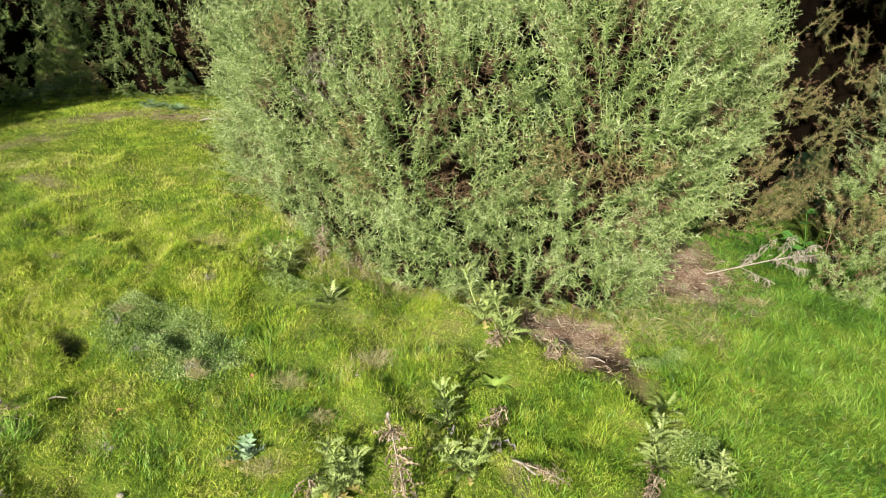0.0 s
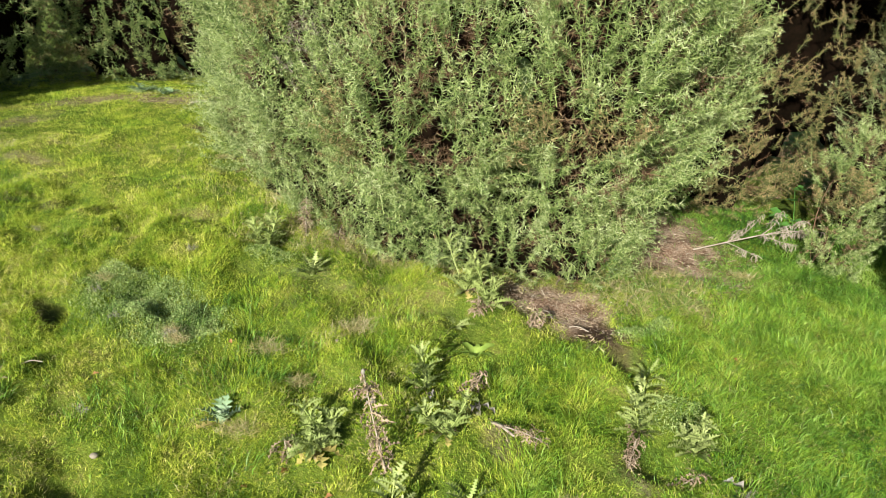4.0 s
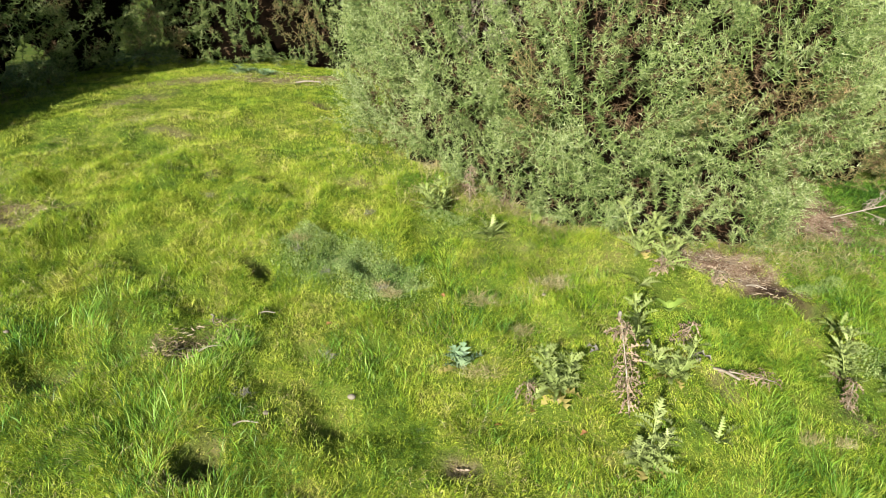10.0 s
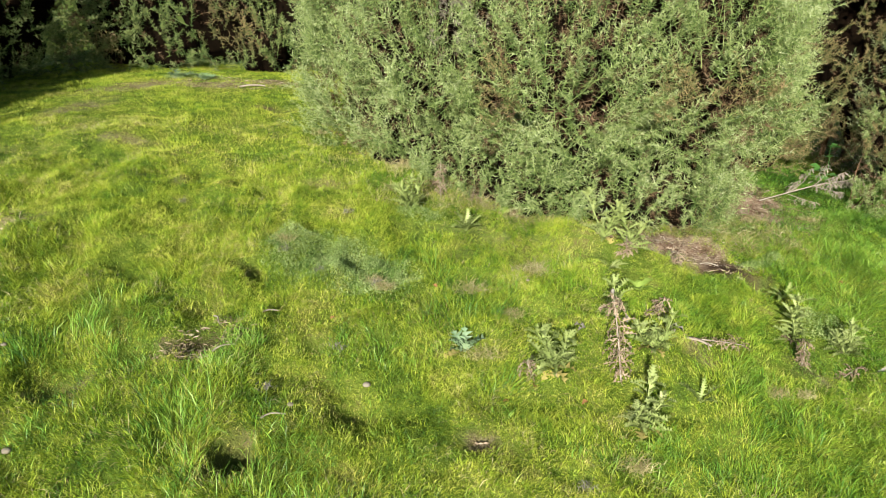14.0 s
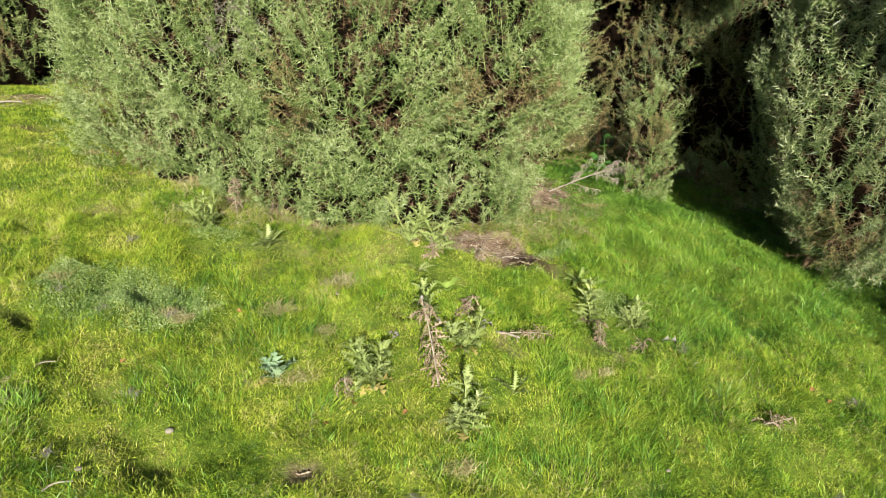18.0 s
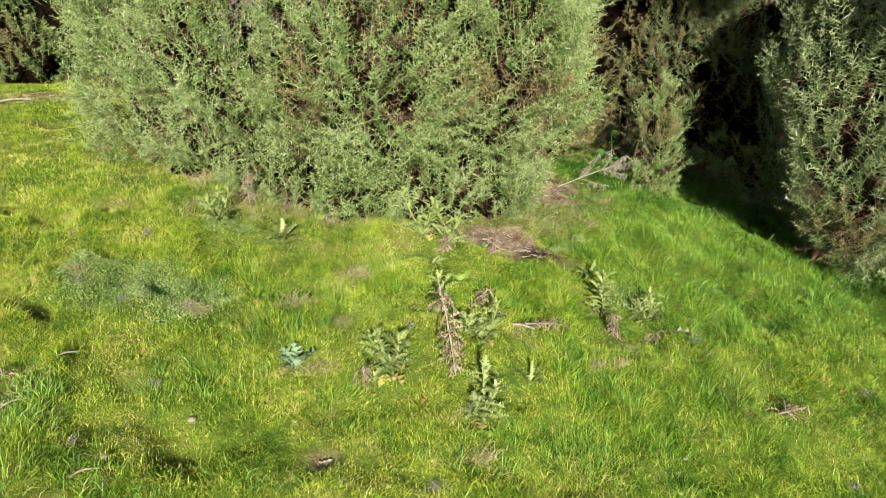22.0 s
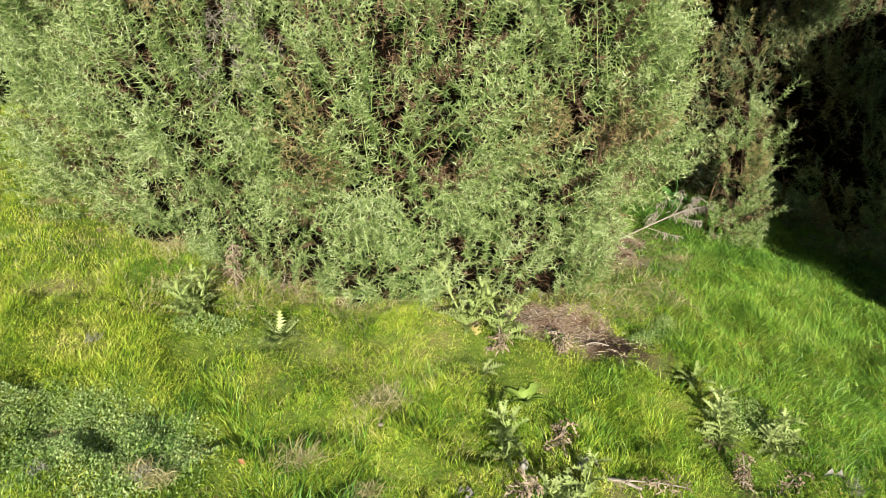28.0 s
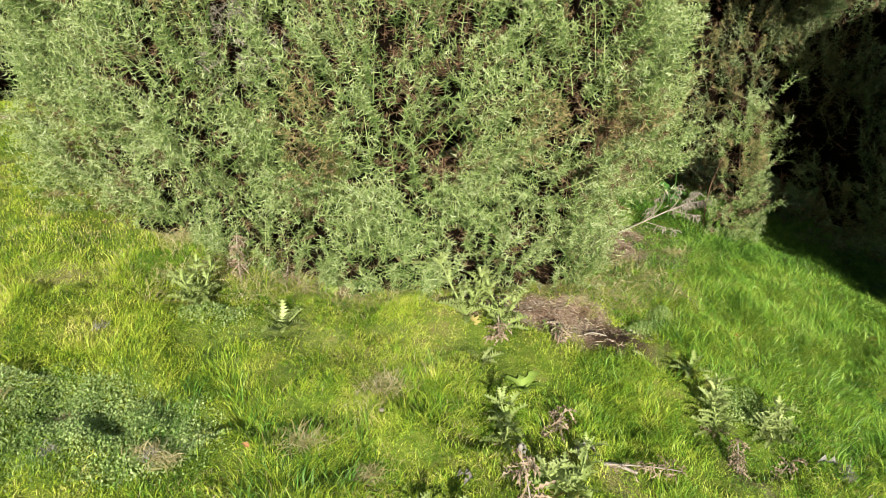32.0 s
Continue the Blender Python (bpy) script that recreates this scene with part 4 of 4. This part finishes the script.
bleached(0.57, -0.80, 300, "white bleached leaves below a thistle", 3, (0.4, 0.7))


def dock(x, y, n, label, size=(0.8, 1.1), lo=15, hi=50, meshes=DOCK, name="dock_plant", cat="dock"):
    root = thing(name, x, y, gz(x, y) - 0.003, label, cat)
    leafy(root, meshes, n, lo, hi, size, turn=rng.uniform(0, 360))
    return root


dock(0.08, 0.27, 2, "pale green broad dock leaf standing upright", (0.6, 0.8), 55, 75)
dock(0.74, -0.44, 6, "light green broad dock leaves spread over grass", (0.5, 0.85), 10, 40)
dock(1.62, 0.14, 5, "dark green dock plant at the soil edge", (0.35, 0.6), 25, 60, BRAMBLE)
dock(1.52, -0.02, 4, "dark green dock plant at the soil edge", (0.5, 0.9), 15, 40, BRAMBLE)


def bramble(x, y, h, label):
    root = thing("bramble", x, y, gz(x, y) - 0.003, label, "bramble")
    pts, stem = stalk(root, (-0.04, -0.06, h), M_BRAMBLE, 0.004, 0.02)
    for k in (3, 5, 6):
        leafy(stem, BRAMBLE, 3, -5, 30, (0.8, 1.2), at=tuple(pts[k]), turn=rng.uniform(150, 260), spread_=200)
    return root


bramble(2.70, 1.58, 0.36, "bramble shoot with bright green leaves in shade")
bramble(2.62, 1.50, 0.20, "low bramble shoot with dark green leaves")


def dry_branch():
    """The dry branched stem that lies over the grass beside the bare soil."""
    bx, by = 1.95, 1.00
    root = thing("dead_branch", bx, by, gz(bx, by) + 0.03, "dry grey branched thistle stem lying on grass", "dead branch")
    line = np.array([(0, 0, 0), (0.2, 0.05, 0.04), (0.42, 0.11, 0.08), (0.62, 0.18, 0.09), (0.78, 0.27, 0.06)])
    child("stem", stem_mesh(line, 0.0055, 0.0025, M_GREYDRY), root)
    for k, tip in ((1, (0.44, 0.22, 0.18)), (2, (0.56, 0.24, 0.20)), (2, (0.60, 0.05, 0.04)), (3, (0.80, 0.16, 0.10)), (1, (0.36, -0.06, 0.00)), (3, (0.74, 0.33, 0.12)), (2, (0.66, 0.16, 0.17)), (1, (0.30, 0.12, 0.10)), (3, (0.70, 0.10, 0.14))):
        pts, stem = stalk(root, tip, M_GREYDRY, 0.0028, 0.02, base=line[k], name="twig")
        for _ in range(22):
            p = pts[0] + (pts[-1] - pts[0]) * rng.uniform(0.45, 1.04)
            m = Matrix.Translation(p) @ pose(0, 0, 0, rng.uniform(-60, 60), rng.uniform(10, 80), rng.uniform(0, 360)) @ Matrix.Scale(rng.uniform(0.6, 1.25), 4)
            child("withered_leaf", GREYED[int(rng.integers(4))], stem, m)
    for _ in range(110):
        p = line[2] + (line[4] - line[2]) * rng.uniform(0, 1.05) + rng.normal(0, 0.012, 3)
        m = Matrix.Translation(p) @ pose(0, 0, 0, rng.uniform(-60, 60), rng.uniform(10, 80), rng.uniform(0, 360)) @ Matrix.Scale(rng.uniform(0.5, 1.0), 4)
        child("withered_leaf", GREYED[int(rng.integers(4))], root, m)


dry_branch()


def twig(x, y, turn, length, label, r=0.004, material=None):
    t = np.linspace(0, 1, 6)
    pts = np.stack([length * (t - 0.5), 0.06 * length * np.sin(t * 5), 0.012 + 0.01 * np.sin(t * 3)], 1)
    v, q = tube(pts, np.linspace(r, r * 0.6, 6), 6)
    ob = tagged(new("twig", mesh_of("twig", v, q, material or M_GREYDRY, True)), label, "twig", "fallen twigs")
    ob.matrix_basis = pose(x, y, gz(x, y) + 0.006, 0, 0, turn)


for tx, ty, ta, tl in ((-1.26, -1.09, -55, 0.10), (-1.17, -1.30, 40, 0.10), (-1.05, -1.02, 25, 0.08), (1.85, -1.10, 35, 0.07), (-0.9, -1.62, 20, 0.09), (1.14, 0.32, 62, 0.16), (1.22, -0.12, -20, 0.10), (1.50, 0.22, 70, 0.16), (1.07, -0.05, -60, 0.12)):
    twig(tx, ty, ta, tl, "pale dry twig lying in the grass")
twig(-2.07, 2.67, 20, 0.22, "pale weathered stick near the far hedge", 0.011)
twig(0.90, -0.93, -32, 0.13, "thick grey dry stem lying in grass", 0.009)


def fallen(x, y, label, size=1.0):
    ob = tagged(new("fallen_leaf", FALLEN[int(rng.integers(3))]), label, "leaf", "fallen leaves")
    ob.matrix_basis = pose(x, y, gz(x, y) + 0.022, rng.uniform(-25, 25), rng.uniform(-15, 15), rng.uniform(0, 360)) @ Matrix.Scale(size, 4)


for lx, ly, ls in ((2.42, -1.28, 0.9), (2.51, -1.33, 0.8), (2.79, -0.14, 1.3), (2.82, -0.20, 1.4), (-0.72, 1.0, 0.9), (-0.31, -0.72, 0.7), (-0.76, -1.01, 0.6), (0.11, -1.27, 1.0), (0.0, -1.34, 0.8), (1.75, -1.02, 0.5), (0.30, -1.35, 0.8), (2.3, -0.45, 0.6), (1.95, -0.15, 0.6)):
    fallen(lx, ly, "orange-brown fallen leaf on the grass", ls)


def pebble(x, y, r, label):
    v, q = blob((0, 0, 0), (r, r * 0.85, r * 0.6), 0.12, 9, 16, 10)
    ob = tagged(new("stone", mesh_of("stone", v, q, M_STONE, True)), label, "stone", "stones")
    ob.location = (x, y, gz(x, y) + 0.022)


pebble(-0.585, -1.345, 0.016, "small rounded pale stone in the grass")
for px_, py_, pr in ((-1.76, -1.85, 0.016), (-0.85, -1.55, 0.012), (1.33, -1.70, 0.010), (-2.07, -1.31, 0.012), (0.14, -0.62, 0.010)):
    pebble(px_, py_, pr, "small pale stone half hidden in grass")


def straw_tuft(x, y, n, length, label, pale=False):
    """A tuft of dead stalks that fans out."""
    n *= 3
    d = unit(np.stack([rng.normal(0, 1, n), rng.normal(0, 1, n), np.abs(rng.normal(0.15, 0.2, n))], 1))
    ln = length * rng.uniform(0.25, 0.7, (n, 1))
    b = np.stack([rng.normal(0, 0.35 * length, n), rng.normal(0, 0.25 * length, n), rng.uniform(0.005, 0.03, n)], 1)
    s = unit(np.cross(d, [[0, 0, 1.0]]) + rng.normal(0, 0.35, (n, 3))) * 0.0012
    mid = b + d * ln * 0.6 + [0, 0, 0.008]
    v = np.stack([b - s, b + s, mid + s * 0.8, mid - s * 0.8, b + d * ln], 1).reshape(-1, 3)
    k = np.arange(n)[:, None] * 5
    f = np.concatenate([k + [0, 1, 2], k + [0, 2, 3], k + [3, 2, 4]])
    ob = tagged(new("dead_grass_tuft", mesh_of("dead_grass_tuft", v, f, M_PALE if pale else M_STRAW)), label, "grass tuft", kind="stuff")
    ob.location = (x, y, gz(x, y) + 0.012)


for sx, sy, sn, sl in ((0.15, -0.49, 60, 0.14), (0.20, -0.40, 50, 0.12), (-0.13, -0.72, 60, 0.11), (0.04, -0.87, 50, 0.08), (-0.56, -0.73, 50, 0.08), (0.46, -1.67, 50, 0.09), (-0.10, -1.17, 50, 0.10), (-0.62, -0.68, 40, 0.07), (-0.9, -0.45, 30, 0.06), (-1.1, -0.42, 40, 0.08), (1.17, -1.21, 40, 0.07), (1.31, -1.17, 30, 0.06), (-1.21, 1.21, 50, 0.10), (2.2, 0.75, 50, 0.12), (1.75, 0.6, 60, 0.13)):
    straw_tuft(sx, sy, sn, sl, "tuft of straw-coloured dead grass")
for sx, sy in ((-1.80, 0.05), (1.82, -1.03), (2.64, -1.34), (2.05, -1.88), (-0.83, -0.04), (-0.89, -0.68), (-0.61, -0.71), (-1.09, -0.50), (0.25, -1.75), (-0.72, -1.20), (1.83, -0.99), (-0.95, -1.5)):
    straw_tuft(sx, sy, 16, 0.045, "small bleached white tuft of dead grass", True)


def leaf_mat(x, y, ra, rb, turn, n, label, tall=0.05, material=None):
    """A low mat of many small leaves."""
    r = np.sqrt(rng.random(n)) * (1 + 0.25 * rng.normal(0, 1, n) * 0.6)
    a = rng.random(n) * 2 * np.pi
    c, s = math.cos(radians(turn)), math.sin(radians(turn))
    u, w = ra * r * np.cos(a), rb * r * np.sin(a)
    px, py = x + u * c - w * s, y + u * s + w * c
    lift = tall * rng.random(n) * (0.4 + 1.2 * vnoise(px * 11, py * 11, 0, 91)) * np.clip(1.25 - r, 0.2, 1)
    p = np.stack([px - x, py - y, height(px, py) - gz(x, y) + lift + 0.006], 1)
    d = unit(np.stack([rng.normal(0, 1, n), rng.normal(0, 1, n), rng.normal(0.75, 0.35, n)], 1))
    q, _ = frames_of(d)
    ln, wd = rng.uniform(0.007, 0.013, (n, 1)), rng.uniform(0.0022, 0.0042, (n, 1))
    v = np.stack([p, p + d * ln * 0.5 + q * wd, p + d * ln, p + d * ln * 0.5 - q * wd], 1).reshape(-1, 3)
    f = np.arange(4 * n).reshape(-1, 4)
    ob = tagged(new("leaf_mat", mesh_of("leaf_mat", v, f, material or M_CLOVER)), label, "ground cover", kind="stuff")
    ob.location = (x, y, gz(x, y))


leaf_mat(-0.80, -0.52, 0.40, 0.22, -12, 18000, "blue-green mat of small leaves in the turf", 0.035)
leaf_mat(-1.05, -0.36, 0.16, 0.08, 0, 2500, "blue-green mat of small leaves in the turf", 0.07)
leaf_mat(-2.75, 3.05, 0.28, 0.10, 0, 2500, "bluish low weeds near the far hedge")
leaf_mat(1.55, -0.05, 0.16, 0.08, 30, 2200, "low green weeds at the soil edge")
leaf_mat(1.62, -0.62, 0.14, 0.09, 0, 1500, "low green weeds round withered thistles")
leaf_mat(-0.42, 0.02, 0.14, 0.07, 0, 1200, "dark green weeds in front of a thistle")


def litter(x, y, ra, rb, turn, n, label, length=0.04, material=None):
    """Dead twigs and shrivelled bits strewn over soil."""
    r, a = np.sqrt(rng.random(n)) * 1.1, rng.random(n) * 2 * np.pi
    c, s = math.cos(radians(turn)), math.sin(radians(turn))
    u, w = ra * r * np.cos(a), rb * r * np.sin(a)
    px, py = x + u * c - w * s, y + u * s + w * c
    p = np.stack([px - x, py - y, height(px, py) - gz(x, y) + rng.uniform(0.002, 0.018, n)], 1)
    d = unit(np.stack([rng.normal(0, 1, n), rng.normal(0, 1, n), rng.normal(0, 0.22, n)], 1))
    q = unit(np.cross(d, rng.normal(0, 1, (n, 3)))) * rng.uniform(0.0008, 0.0024, (n, 1))
    ln = length * rng.uniform(0.3, 1.2, (n, 1))
    e = rng.normal(0, 0.12, (n, 3)) * ln
    v = np.stack([p - q, p + q, p + d * ln * 0.5 + e + q, p + d * ln * 0.5 + e - q, p + d * ln], 1).reshape(-1, 3)
    k = np.arange(n)[:, None] * 5
    f = np.concatenate([k + [0, 1, 2], k + [0, 2, 3], k + [3, 2, 4]])
    ob = tagged(new("plant_litter", mesh_of("plant_litter", v, f, material or M_BROWN)), label, "litter", kind="stuff")
    ob.location = (x, y, gz(x, y))


litter(1.05, 0.09, 0.36, 0.17, -8, 300, "dead brown stalks strewn over bare soil", 0.03)
litter(1.28, -0.10, 0.30, 0.13, -48, 260, "dead brown stalks strewn over bare soil")
litter(1.74, 0.90, 0.50, 0.52, 20, 1300, "dead gorse litter on pale bare soil", 0.045)
litter(1.10, 0.07, 0.40, 0.20, -12, 320, "pale dry stems strewn over bare soil", 0.028, M_GREYDRY)
litter(1.74, 0.90, 0.50, 0.48, 20, 420, "pale dry stems strewn over bare soil", 0.035, M_GREYDRY)
litter(0.0, 0.40, 0.5, 0.14, 0, 900, "dead gorse litter below the bush")
litter(-2.95, -0.40, 0.40, 0.20, 15, 900, "brown dead stems on a bare patch", 0.05)
litter(-1.30, -1.22, 0.2, 0.12, 30, 400, "dry stems round a soil scrape")
litter(-2.3, 2.8, 0.7, 0.25, 0, 700, "dry litter on bare turf near the hedge", 0.06)
